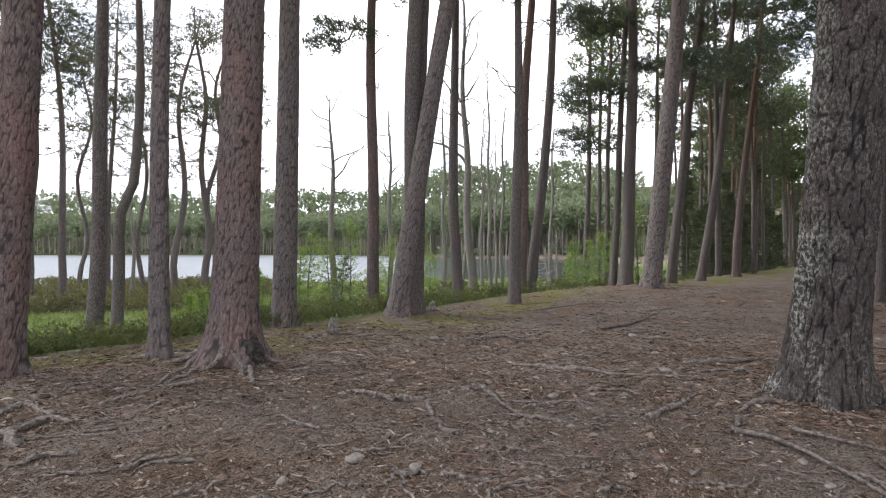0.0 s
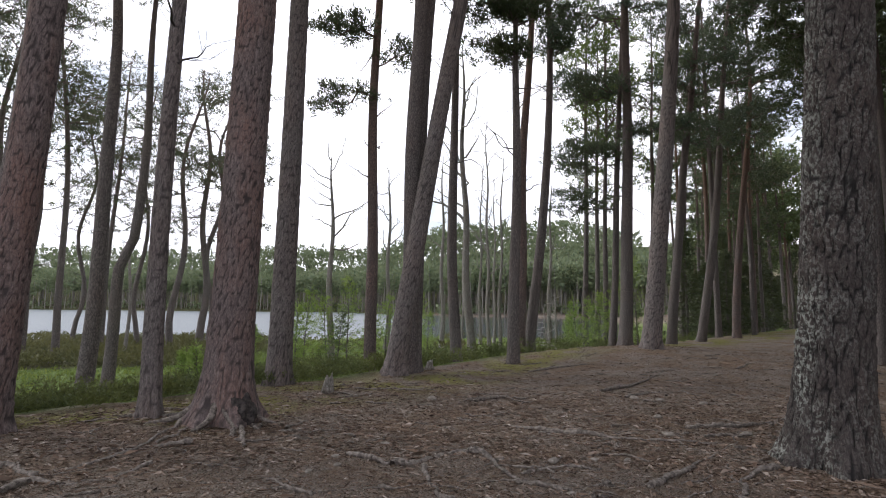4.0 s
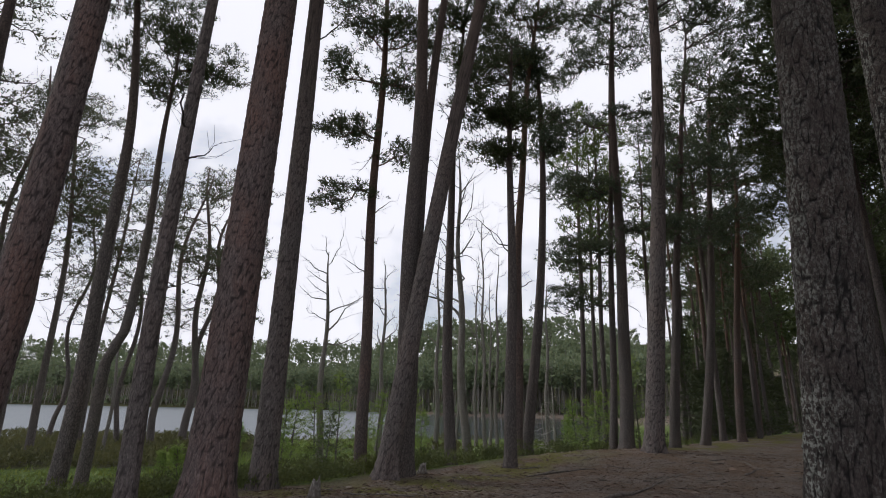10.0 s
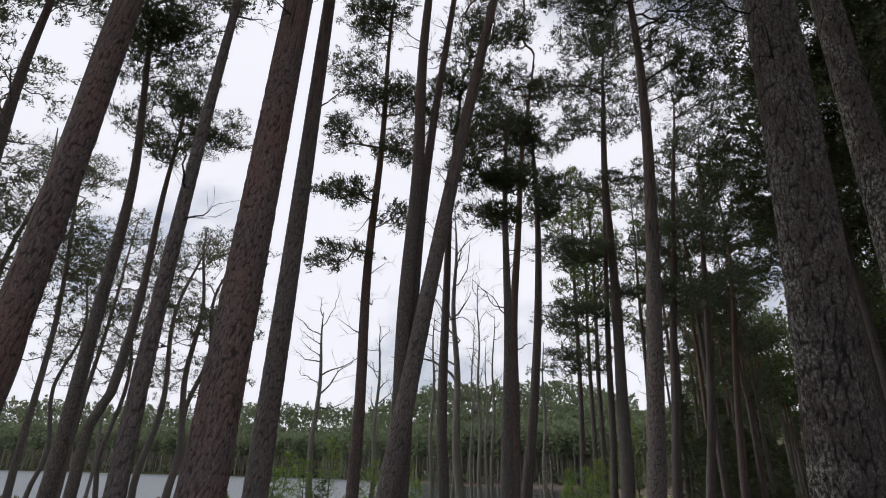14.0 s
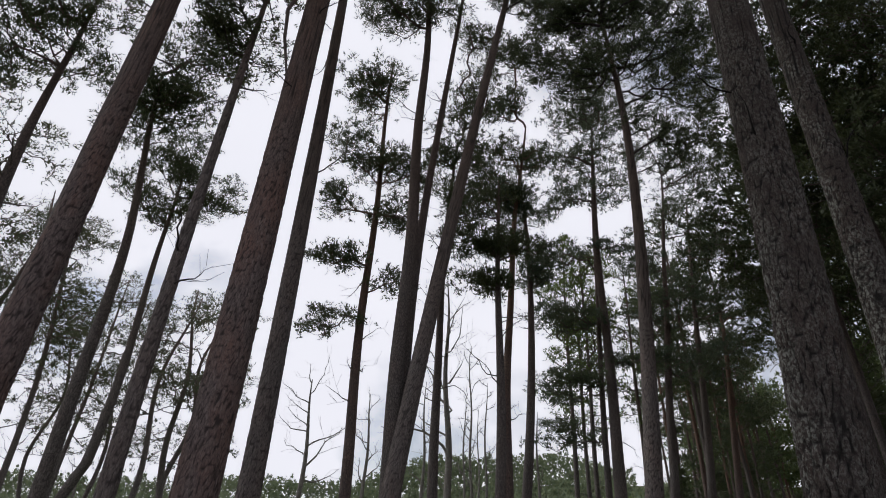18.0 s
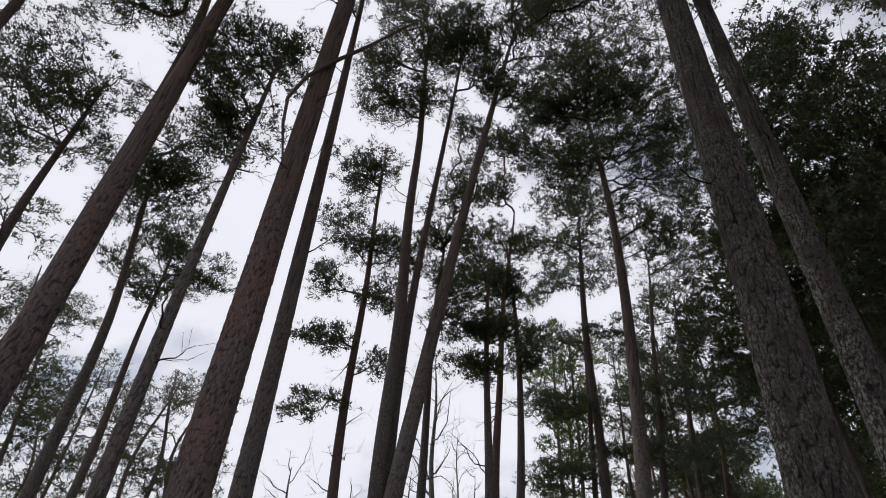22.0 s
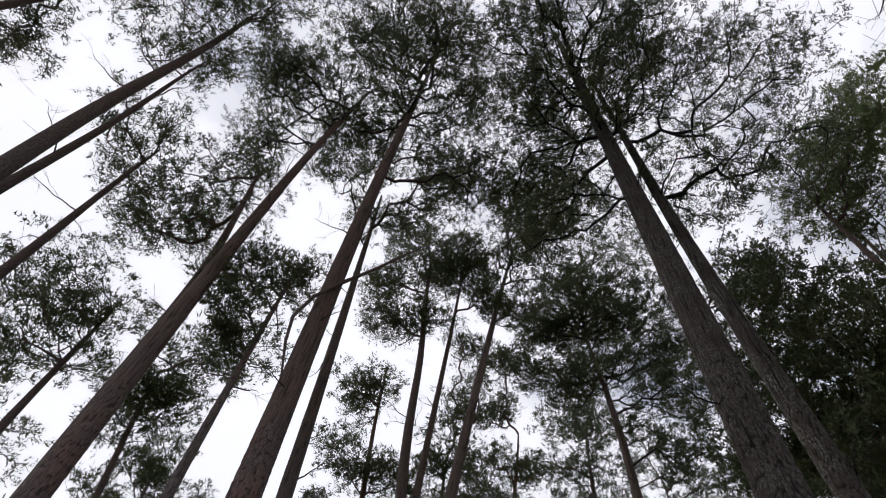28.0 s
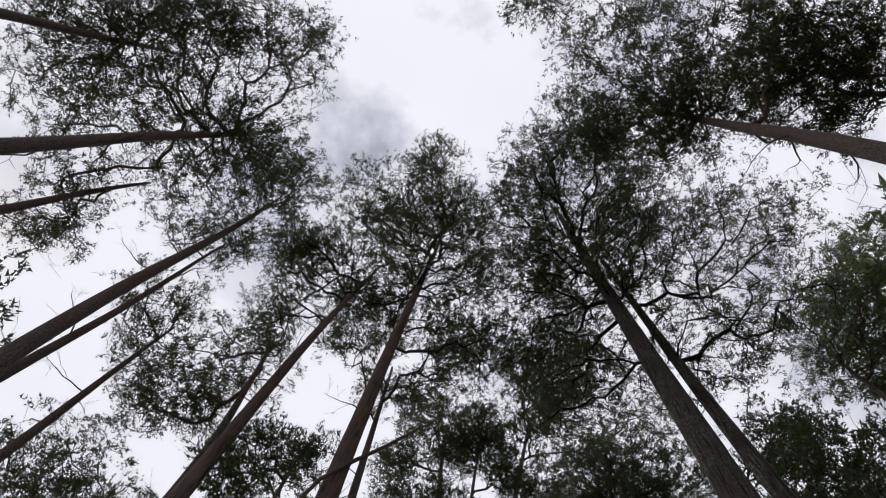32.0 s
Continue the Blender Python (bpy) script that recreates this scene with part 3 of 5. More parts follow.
def pine(x, y, dia, H, crown, R, az=0.0, lean=(0, 0, 0), hm=20.0, toward=0.0, seed=1, mat=None, leaf=None, sides=14, relief=0.0,
         lobes=None, points=260, limbs=12, sprays=6, count=7, size=0.11, width=0.034, dead=5, flare=0.26, label="", name="pine_tree", split=True, kink=None, tip=0.006, twigs=True, sway=0.04):
    """A Scots pine: trunk, forking limbs one by one, and a crown of needle sprays at the twigs' ends."""
    rng = np.random.default_rng(seed)
    z0 = float(ground_height(x, y))
    mat, leaf = mat or BARK, leaf or NEEDLE
    root = new(name)
    root.location = (x, y, z0)
    h = np.concatenate([np.linspace(-0.25, 0.7, 14 if split else 6), np.arange(0.78, 8, 0.055 if relief else 0.5 if split else 1.0), np.linspace(8, H, 60 if relief else 16)])
    line = trunk_line(az, lean, hm, toward, h, kink)
    if not relief:
        line = line + sway * np.sin(h * (0.45 + 0.1 * (seed % 5)) + seed)[:, None] * np.array([1, 0.6, 0]) * np.clip(h / 3, 0, 1)[:, None]
    g, r = make_trunk(rng, line, h, dia, H, sides, flare, relief, seed)
    trunk = part("trunk", g, mat, root)
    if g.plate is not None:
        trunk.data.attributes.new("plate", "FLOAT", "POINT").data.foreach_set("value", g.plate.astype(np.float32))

    def stem_at(hz):
        return np.stack([np.interp(hz, h, line[:, k]) for k in range(3)], -1)

    if lobes is None:
        lobes = []
        for i in range(7):
            f = (i + 0.5) / 7
            c, a = stem_at(crown + (H - crown) * f), i * 2.4 + rng.uniform(-0.5, 0.5)
            rr = R * math.sin(math.pi * (0.22 + 0.48 * f)) * rng.uniform(0.75, 1.1)
            lobes.append((c[0] + 0.55 * rr * math.cos(a), c[1] + 0.55 * rr * math.sin(a), c[2] + 0.3, 0.6 * rr, 0.07 * (H - crown) + 0.22 * rr))
    low = min(b[2] - b[4] - 0.55 * max(0.0, math.hypot(b[0] - float(stem_at(b[2])[0]), b[1] - float(stem_at(b[2])[1]))) for b in lobes)
    low = max(low, H * 0.22)
    stem = stem_at(np.linspace(low, H, 60) + rng.uniform(-0.1, 0.1, 60))
    wood, at_end, way = grow_crown(rng, stem, lobe_points(rng, lobes, points), limbs, dia * 0.15, tip, twigs=twigs)
    rest = Geo()
    for w in wood:
        if split:
            part("limb", w, mat, root)
        else:
            rest.v += w.v
            rest.t += [t + rest.n for t in w.t]
            rest.q += [q + rest.n for q in w.q]
            rest.n += w.n
    for i in range(dead):
        hz = rng.uniform(crown * 0.45, crown * 1.02)
        turn = rng.uniform(0, 6.28)
        w = Geo() if split else rest
        grow_limb(rng, w, stem_at(hz), (math.cos(turn), math.sin(turn), 0.15), rng.uniform(0.4, 1.6), 0.022, 3, 2, sides=4, wiggle=0.25)
        if split:
            part("dead_branch", w, mat, root, "bare dead branch")
    if not split:
        tagged(part("branchwork", rest, mat, root), kind="stuff")
    way = way / (np.linalg.norm(way, axis=1, keepdims=True) + 1e-9) * 0.5 + np.array([0, 0, 0.5])
    off = rng.normal(0, 1, (len(at_end), sprays, 3)) * np.array([0.135, 0.135, 0.085]) * (0.55 + size * 4)
    off[:, 0] = 0
    p = (at_end[:, None] + off).reshape(-1, 3)
    w = (way[:, None] + off * 1.5).reshape(-1, 3)
    w /= np.linalg.norm(w, axis=1, keepdims=True) + 1e-9
    crown_geo = Geo()
    tufts(crown_geo, rng, p, w, count, size, width, 0.75)
    part("crown", crown_geo, leaf, root, smooth=False)
    return tagged(root, label or "tall Scots pine with grey-brown bark and high crown", "tree", "pine trees")


GREY = "tall Scots pine with furrowed grey-brown bark, on the bank"
MID = dict(points=480, limbs=13, sprays=8, count=7, size=0.115, width=0.038, tip=0.006)
NEAR = dict(points=620, limbs=13, sprays=9, count=8, size=0.1, width=0.031, tip=0.0055)
HIGH = dict(points=300, limbs=11, sprays=9, count=7, size=0.105, width=0.034, tip=0.0055)
# the large pines round the clearing
pine(-5.40, 6.81, 0.41, 24.5, 17.0, 4.4, -37.7, (0.675, -0.405, 0.153), 19.9, 1.0, 11, BARK_BIG, sides=64, relief=0.014, lobes=((-0.1, -1.0, 21.9, 2.6, 2.0), (-1.4, 0.6, 19.9, 1.6, 1.2), (-1.2, -1.7, 21.4, 1.8, 1.4), (0.9, 0.5, 20.4, 1.3, 1.0)), **{**NEAR, "points": 720}, label="thick Scots pine with reddish plated bark at the path's edge")
pine(-6.06, 7.32, 0.40, 17, 16.5, 3.8, -39.6, (0.904, -0.144, -0.216), 13.6, 0.8, 12, BARK, sides=28, lobes=((-1.8, 0.8, 16.5, 2.2, 1.6), (-0.4, 0.2, 17.0, 1.5, 1.2), (-2.2, 0.7, 15.0, 1.7, 1.0), (-3.4, 1.3, 16.0, 1.2, 0.8)), **{**HIGH, "points": 390}, label=GREY)
# The next two have paler bark to put in light from the lake.
pine(-8.24, 13.13, 0.37, 15.5, 9.5, 3.6, -32.1, (0.47, 0.09, -0.44), 10.8, 0, 13, BARK_PALE, sides=20, lobes=((0.3, 0.2, 16.0, 1.6, 0.9), (-0.2, -0.1, 14.4, 1.5, 0.8), (-0.4, -0.3, 13.1, 1.2, 0.7), (0.0, 0.0, 14.6, 1.5, 0.9)), **{**MID, "points": 390}, label="grey Scots pine with a forked top above the heather")
pine(-10.34, 17.70, 0.36, 15.5, 9.0, 3.2, -30.3, (0.35, 0.20, -0.22), 11.6, 0, 14, BARK_PALE, kink=(4.3, 0.34, 1.3), lobes=((0.4, 0.2, 15.7, 1.9, 1.0), (0.0, 0.0, 13.6, 1.6, 0.8), (1.7, 0.9, 14.6, 1.6, 0.8)), **{**MID, "points": 390}, label="slim crooked pine with a kinked trunk in the heather")
pine(-4.06, 8.03, 0.27, 13.6, 10.5, 3.6, -26.8, (-0.186, 0.571, -0.175), 11.9, 0, 15, BARK_NEAR, sides=52, relief=0.008, lobes=((0.0, 0.0, 12.4, 1.45, 1.0), (0.4, 0.2, 13.5, 1.0, 0.8), (-0.1, -0.1, 10.7, 1.0, 0.6), (-0.6, -0.3, 11.3, 0.8, 0.5)), **{**NEAR, "points": 300}, label="slender Scots pine with straight brown trunk on the bank")
big_pine = pine(-2.95, 7.86, 0.57, 26, 18.0, 5.4, -20.6, (0.35, -0.12, 0.06), 20.1, 1.6, 16, BARK_BIG, sides=80, relief=0.016, flare=0.75, lobes=((1.2, -2.5, 23.5, 3.5, 2.4), (-0.7, -4.2, 24.0, 1.9, 1.6), (1.7, -4.8, 25.0, 1.9, 1.6), (3.5, -1.6, 22.0, 2.0, 1.2), (-0.3, -1.2, 21.5, 1.8, 1.2), (3.7, -0.8, 17.5, 1.5, 0.5), (2.7, -0.9, 19.0, 1.3, 0.7)), **{**NEAR, "points": 1880}, label="big Scots pine with plated red-grey bark and spreading roots")
pine(-3.23, 11.35, 0.44, 23, 17.0, 3.8, -15.9, (0.22, -0.07, 0.01), 20.7, 0.8, 17, BARK_NEAR, sides=56, relief=0.011, lobes=((0.3, -0.5, 20.7, 1.3, 0.8), (-0.5, -3.5, 19.5, 1.2, 0.7), (2.2, -2.0, 21.0, 1.7, 1.1), (0.6, -2.6, 22.0, 1.3, 1.0), (3.2, -3.2, 20.0, 1.1, 0.6)), **{**NEAR, "points": 420}, label=GREY)
pine(-1.90, 15.38, 0.31, 18.2, 9.5, 2.7, -7.0, (-0.27, 0.35, -0.09), 14.7, 0, 18, BARK_RED, lobes=((-0.2, -0.1, 16.4, 1.6, 1.2), (-0.6, -0.2, 13.4, 1.6, 0.8), (0.4, -0.1, 11.3, 1.2, 0.5), (-1.1, -0.3, 11.7, 0.9, 0.4), (0.9, 0.0, 12.9, 1.0, 0.6), (-1.1, -0.3, 9.5, 1.0, 0.35), (-1.0, -0.3, 7.5, 1.0, 0.3), (0.6, 0.0, 8.9, 0.7, 0.25)), **{**MID, "points": 510}, label="slim Scots pine with reddish upper trunk and low boughs")
pine(-0.80, 13.28, 0.40, 23.5, 17.0, 3.6, -3.5, (0.25, -0.05, 0.01), 19.8, 0, 19, BARK, sides=24, lobes=((-1.7, -0.2, 20.8, 1.2, 0.9), (-0.9, -0.1, 24.1, 1.3, 0.9), (0.1, 0.0, 21.8, 1.9, 1.5), (-0.9, -0.1, 18.2, 1.2, 0.8), (0.6, 0.0, 18.2, 1.1, 0.7)), **{**HIGH, "points": 720}, label="tall pine, one of three close trunks on the bank")
pine(-0.63, 13.49, 0.30, 23, 16.5, 3.4, -2.7, (-0.01, 0.40, -0.01), 18.3, 0, 20, BARK, sides=20, lobes=((1.7, 0.1, 22.9, 1.7, 1.5), (2.6, 0.0, 19.7, 1.0, 0.7)), **{**HIGH, "points": 510}, label="slimmer pine, one of three close trunks on the bank")
pine(-1.06, 12.96, 0.44, 24, 17.0, 3.8, -4.7, (1.50, 0.16, -0.01), 23.7, 0, 21, BARK_NEAR, sides=56, relief=0.012, flare=0.4, lobes=((4.8, -0.5, 25.4, 1.6, 1.1), (3.6, -0.7, 28.6, 1.3, 0.9), (6.6, -0.7, 26.1, 1.6, 0.9), (3.8, -0.4, 19.0, 1.2, 0.8), (7.5, -1.4, 30.3, 1.6, 0.9), (5.7, -0.9, 24.0, 1.6, 1.0), (5.0, -0.8, 25.8, 1.5, 1.2), (4.0, -0.4, 22.4, 1.5, 1.2), (5.3, -0.8, 21.2, 1.4, 1.0), (4.4, -0.5, 18.6, 1.1, 0.6), (4.2, -2.9, 22.4, 1.6, 1.1)), **{**NEAR, "points": 840}, label="leaning pine with rough bark, one of three close trunks")
pine(0.49, 17.49, 0.34, 16, 13, 2.0, 1.6, (-0.55, 0.39, 0.09), 11.0, 0, 22, BARK, lobes=((1.6, -0.6, 20.9, 1.3, 0.8), (-0.4, 0.0, 14.9, 1.2, 0.8), (1.1, -0.1, 19.0, 1.3, 0.9), (0.4, 0.0, 15.5, 1.3, 1.0), (0.1, 0.0, 13.4, 1.2, 0.7), (0.7, 0.0, 17.4, 1.2, 0.9)), **{**MID, "points": 450}, label=GREY)
pine(1.98, 15.47, 0.32, 12.8, 9.5, 3.0, 7.3, (0.17, -0.04, 0.01), 11.6, 0, 23, BARK, sides=20, lobes=((-0.4, 0.0, 11.7, 1.3, 0.6), (-0.7, 0.1, 10.2, 1.3, 0.45), (-0.5, 0.1, 8.8, 1.1, 0.35), (0.8, -0.1, 9.9, 0.9, 0.4)), **{**MID, "points": 300}, label=GREY)
pine(2.76, 19.81, 0.36, 19, 12.5, 2.6, 7.9, (0.16, -0.01, 0.17), 15.6, 0, 24, BARK_RED, lobes=((0.7, -0.1, 23.1, 1.3, 0.8), (0.8, -0.1, 19.9, 1.3, 0.8), (0.3, 0.0, 16.9, 1.7, 1.1), (-0.6, 0.1, 15.3, 1.2, 0.7), (1.0, -0.2, 15.2, 1.0, 0.7)), **{**MID, "points": 540}, label="Scots pine with twisted reddish top")
pine(3.13, 20.26, 0.36, 17.5, 11.5, 2.6, 8.8, (1.00, 0.33, -0.45), 14.3, 0, 25, BARK, leaf=NEEDLE_BLUE, lobes=((0.5, -0.1, 14.7, 1.3, 0.8), (1.2, -0.2, 11.7, 1.1, 0.4), (-0.1, 0.0, 13.3, 1.1, 0.6)), **{**MID, "points": 300}, label=GREY)
pine(7.23, 23.93, 0.28, 20, 9, 2.8, 16.8, (0.72, -0.37, 0.15), 21.1, 0, 26, BARK, leaf=NEEDLE_BLUE, lobes=((0.6, -0.2, 19.5, 1.8, 0.9), (-1.0, 0.3, 11.1, 2.1, 0.6), (-1.0, 0.3, 8.2, 2.1, 0.7), (-1.4, 0.4, 6.1, 1.6, 0.5), (1.8, -0.1, 9.2, 1.7, 0.6)), **{**MID, "points": 630}, label=GREY)
pine(7.58, 23.30, 0.50, 22, 10, 4.0, 18.0, (0.69, -0.61, 0.21), 21.2, 0, 27, BARK, leaf=NEEDLE_BLUE, sides=20, lobes=((1.5, 0.0, 20.7, 2.0, 0.8), (0.9, 0.2, 25.6, 2.0, 1.0), (1.7, -0.1, 24.5, 2.4, 1.2), (-1.9, 0.0, 20.0, 1.8, 0.7), (-0.1, 0.0, 22.6, 2.4, 1.0), (-1.7, 0.0, 17.2, 1.9, 0.7), (-1.8, 0.0, 14.3, 1.7, 0.6), (1.6, 0.0, 18.1, 1.9, 0.7), (1.2, 0.1, 14.6, 1.7, 0.6)), **{**MID, "points": 1140}, label=GREY)
pine(6.27, 16.87, 0.52, 22.5, 15, 4.6, 20.4, (0.93, 0.166, -0.196), 18.9, 0, 28, BARK_NEAR, sides=52, relief=0.011, flare=0.2, lobes=((-0.5, 0.2, 23.1, 2.0, 1.0), (0.6, -0.2, 19.8, 1.8, 0.9), (-1.5, 1.0, 20.6, 1.6, 0.8), (2.3, -1.1, 21.8, 2.0, 1.0), (4.9, -0.3, 20.8, 1.9, 1.1), (4.2, -1.0, 22.7, 2.0, 1.1), (1.1, -0.4, 22.9, 2.4, 1.1), (-0.9, 0.3, 22.1, 1.6, 0.9), (2.4, -1.7, 26.7, 2.2, 1.2), (-1.9, 0.6, 19.9, 1.4, 0.7), (1.9, -0.8, 18.8, 1.6, 0.7), (3.7, -0.7, 17.8, 1.9, 0.8), (3.5, -0.6, 14.9, 1.6, 0.6), (0.4, -0.7, 24.9, 2.0, 1.2), (2.9, -1.4, 24.2, 2.2, 1.3), (-0.9, 0.3, 18.3, 1.5, 0.7), (1.6, -0.7, 23.3, 3.2, 2.0), (-1.0, 0.3, 22.5, 1.6, 0.9), (3.3, -1.0, 20.2, 2.0, 1.0), (2.4, -0.5, 16.0, 1.7, 0.7), (0.0, -0.5, 18.9, 1.5, 0.7)), **{**MID, "points": 3000}, label="thick Scots pine with pale bark beside the path")
pine(10.77, 26.39, 0.44, 21, 10, 3.6, 22.2, (0.76, 0.29, -0.06), 20.6, 0, 29, BARK, leaf=NEEDLE_BLUE, lobes=((3.2, -2.1, 24.1, 2.6, 1.2), (3.6, -2.4, 20.6, 2.4, 1.0), (2.4, -1.1, 21.8, 2.2, 1.1), (2.9, -1.4, 17.9, 2.2, 0.9), (0.7, -0.3, 15.3, 1.9, 0.8), (2.1, -0.9, 13.3, 2.0, 0.8), (0.3, -0.1, 12.4, 1.9, 0.8), (1.2, -0.5, 9.9, 1.9, 0.8)), **{**MID, "points": 960}, label=GREY)
pine(13.39, 29.07, 0.44, 21, 9, 3.8, 24.7, (1.69, -0.63, 0.16), 19.6, 0, 30, BARK_PALE, leaf=NEEDLE_BLUE, lobes=((2.0, -1.0, 21.1, 2.4, 1.2), (3.3, -1.8, 18.0, 2.2, 1.0), (1.2, -0.6, 15.3, 2.2, 0.9), (3.2, -1.7, 14.3, 2.2, 1.0), (1.5, -0.8, 10.8, 2.2, 0.9)), **{**MID, "points": 570}, label=GREY)
pine(16.72, 31.88, 0.42, 19, 10, 3.6, 27.7, (-0.10, 1.64, -0.68), 17.3, 0, 31, BARK_RED, leaf=NEEDLE_BLUE, lobes=((1.3, -0.7, 19.4, 2.6, 1.4), (2.2, -1.3, 16.5, 2.4, 1.1), (2.7, -1.6, 14.7, 2.2, 1.1), (1.3, -0.7, 13.1, 2.4, 1.0)), **{**MID, "points": 540}, label="pine with a sinuous reddish trunk")
pine(4.02, 5.94, 0.62, 25, 13.5, 5.8, 34.1, (0.853, -0.446, 0.126), 15.2, 1.2, 32, BARK_LICHEN, sides=110, relief=0.028, flare=0.55, lobes=((-1.1, 1.0, 18.0, 1.8, 0.9), (-0.9, 1.0, 15.0, 1.3, 0.5), (-1.0, 0.7, 13.5, 1.3, 0.5), (0.1, 0.4, 15.5, 1.4, 0.8), (0.3, -1.9, 20.5, 3.2, 2.4), (-1.3, -2.6, 22.0, 2.3, 1.9), (0.7, -1.8, 17.0, 1.9, 1.5), (-1.7, -0.8, 18.0, 1.8, 1.0), (-0.5, -5.1, 22.0, 1.6, 1.3), (0.9, -3.6, 21.5, 2.2, 1.6)), **{**NEAR, "points": 2020}, label="thick old pine with lichen-covered deeply furrowed bark")
pine(5.61, 6.38, 0.42, 23, 13, 4.8, 41.3, (0.45, -0.5, 0.21), 15.2, 1.2, 33, BARK_LICHEN, sides=48, relief=0.012, lobes=((2.6, -2.1, 18.5, 3.2, 1.7), (0.9, -0.8, 15.0, 2.2, 0.7), (3.5, -1.1, 16.5, 1.6, 0.7), (1.6, -3.5, 20.5, 1.8, 1.3), (3.4, -3.2, 17.5, 1.8, 0.9)), **{**NEAR, "points": 620}, label="tall Scots pine with pale lichened bark")
pine(-8.67, 9.69, 0.34, 14.3, 10.5, 3.0, -41.8, (-0.02, -0.07, 0.04), 13.9, 0, 34, BARK, lobes=((-0.7, -0.7, 13.7, 2.1, 1.5), (-0.6, -0.5, 12.0, 1.6, 0.8), (0.0, 0.0, 13.4, 1.3, 0.8)), **{**HIGH, "points": 300}, label=GREY)
pine(-8.79, 6.62, 0.34, 17.5, 14.5, 2.0, -53.0, (0.05, 0.03, -0.01), 15.1, 0, 35, BARK, lobes=((-0.2, -0.5, 17.1, 1.6, 1.0), (-0.5, -0.1, 16.1, 1.2, 0.8)), **{**HIGH, "points": 150}, label=GREY)
pine(-6.43, 3.86, 0.36, 22, 17.5, 3.4, -59.0, (-0.26, -0.02, 0.0), 20.7, 0, 36, BARK, lobes=((-0.1, -1.7, 21.0, 1.8, 1.3), (-0.8, -0.4, 19.0, 1.4, 0.9), (1.0, -0.9, 20.5, 1.3, 1.0)), **{**NEAR, "points": 200}, label="Scots pine with a wavy upper trunk")
pine(-7.21, 4.50, 0.26, 18.5, 15, 2.2, -58.0, (-0.10, -0.12, 0.05), 16.0, 0, 37, BARK, lobes=((-0.2, -0.2, 18.0, 1.1, 0.7), (-1.2, -1.3, 17.0, 1.0, 0.6)), **{**HIGH, "points": 70}, label=GREY)
pine(-6.98, 0.53, 0.34, 23, 13.5, 5.2, -85.7, (0.14, 0.01, 0.0), 18.6, 0, 38, BARK, lobes=((-1.2, -0.4, 18.0, 4.0, 2.4), (2.1, -2.2, 19.0, 1.9, 1.2), (-3.2, 1.6, 15.5, 1.8, 1.1), (0.0, 0.7, 19.0, 1.8, 1.3), (-0.6, -2.3, 19.0, 2.2, 1.4)), **{**NEAR, "points": 1200}, label=GREY)
pine(5.92, 0.96, 0.42, 20.5, 12.5, 4.8, 80.8, (0.37, 0.35, -0.13), 16.9, 0, 39, BARK, lobes=((-1.0, -1.6, 19.0, 2.5, 1.8), (0.4, -0.7, 17.0, 2.2, 1.2), (0.8, -2.5, 17.5, 2.2, 1.2), (-1.8, -0.6, 19.5, 1.5, 1.1), (1.6, -2.0, 15.5, 1.9, 0.8)), **{**NEAR, "points": 1200}, label=GREY)
pine(-9.6, -1.8, 0.38, 21, 12, 4.8, -100, (0.1, 0, 0), 20, 0, 44, BARK, lobes=((-1.8, 0.1, 18.0, 2.8, 1.5), (3.2, -1.2, 19.0, 1.8, 1.1), (0.2, -0.8, 19.0, 1.8, 1.2)), **{**HIGH, "points": 630}, label=GREY)
pine(9.6, -0.6, 0.40, 18.5, 11, 4.2, 93, (0.1, 0, 0), 20, 0, 45, BARK, lobes=((-1.2, -1.5, 16.0, 2.4, 1.2), (-0.8, -0.4, 15.0, 1.5, 0.7)), **{**HIGH, "points": 450}, label=GREY)
pine(-1.6, -7.0, 0.40, 21, 13, 4.4, 180, (0.1, 0, 0), 20, 0.5, 40, BARK, **{**HIGH, "points": 450}, label=GREY)
pine(2.8, -5.0, 0.40, 21, 13, 4.4, 150, (0.1, 0, 0), 20, 0.5, 41, BARK, lobes=((-0.2, 1.4, 20.0, 1.5, 1.0), (2.4, 0.6, 20.0, 2.6, 1.6)), **{**HIGH, "points": 520}, label=GREY)
pine(12.5, 8.2, 0.42, 20, 10, 4.6, 57, (0.1, 0.1, 0), 20, 0, 42, BARK, leaf=NEEDLE_WOOD, lobes=((1.1, -2.0, 19.8, 2.7, 2.2), (0.9, -1.7, 19.8, 1.8, 1.6), (2.2, -3.3, 21.0, 2.0, 1.6)), **{**HIGH, "points": 780}, label="Scots pine with green crown beside the path")
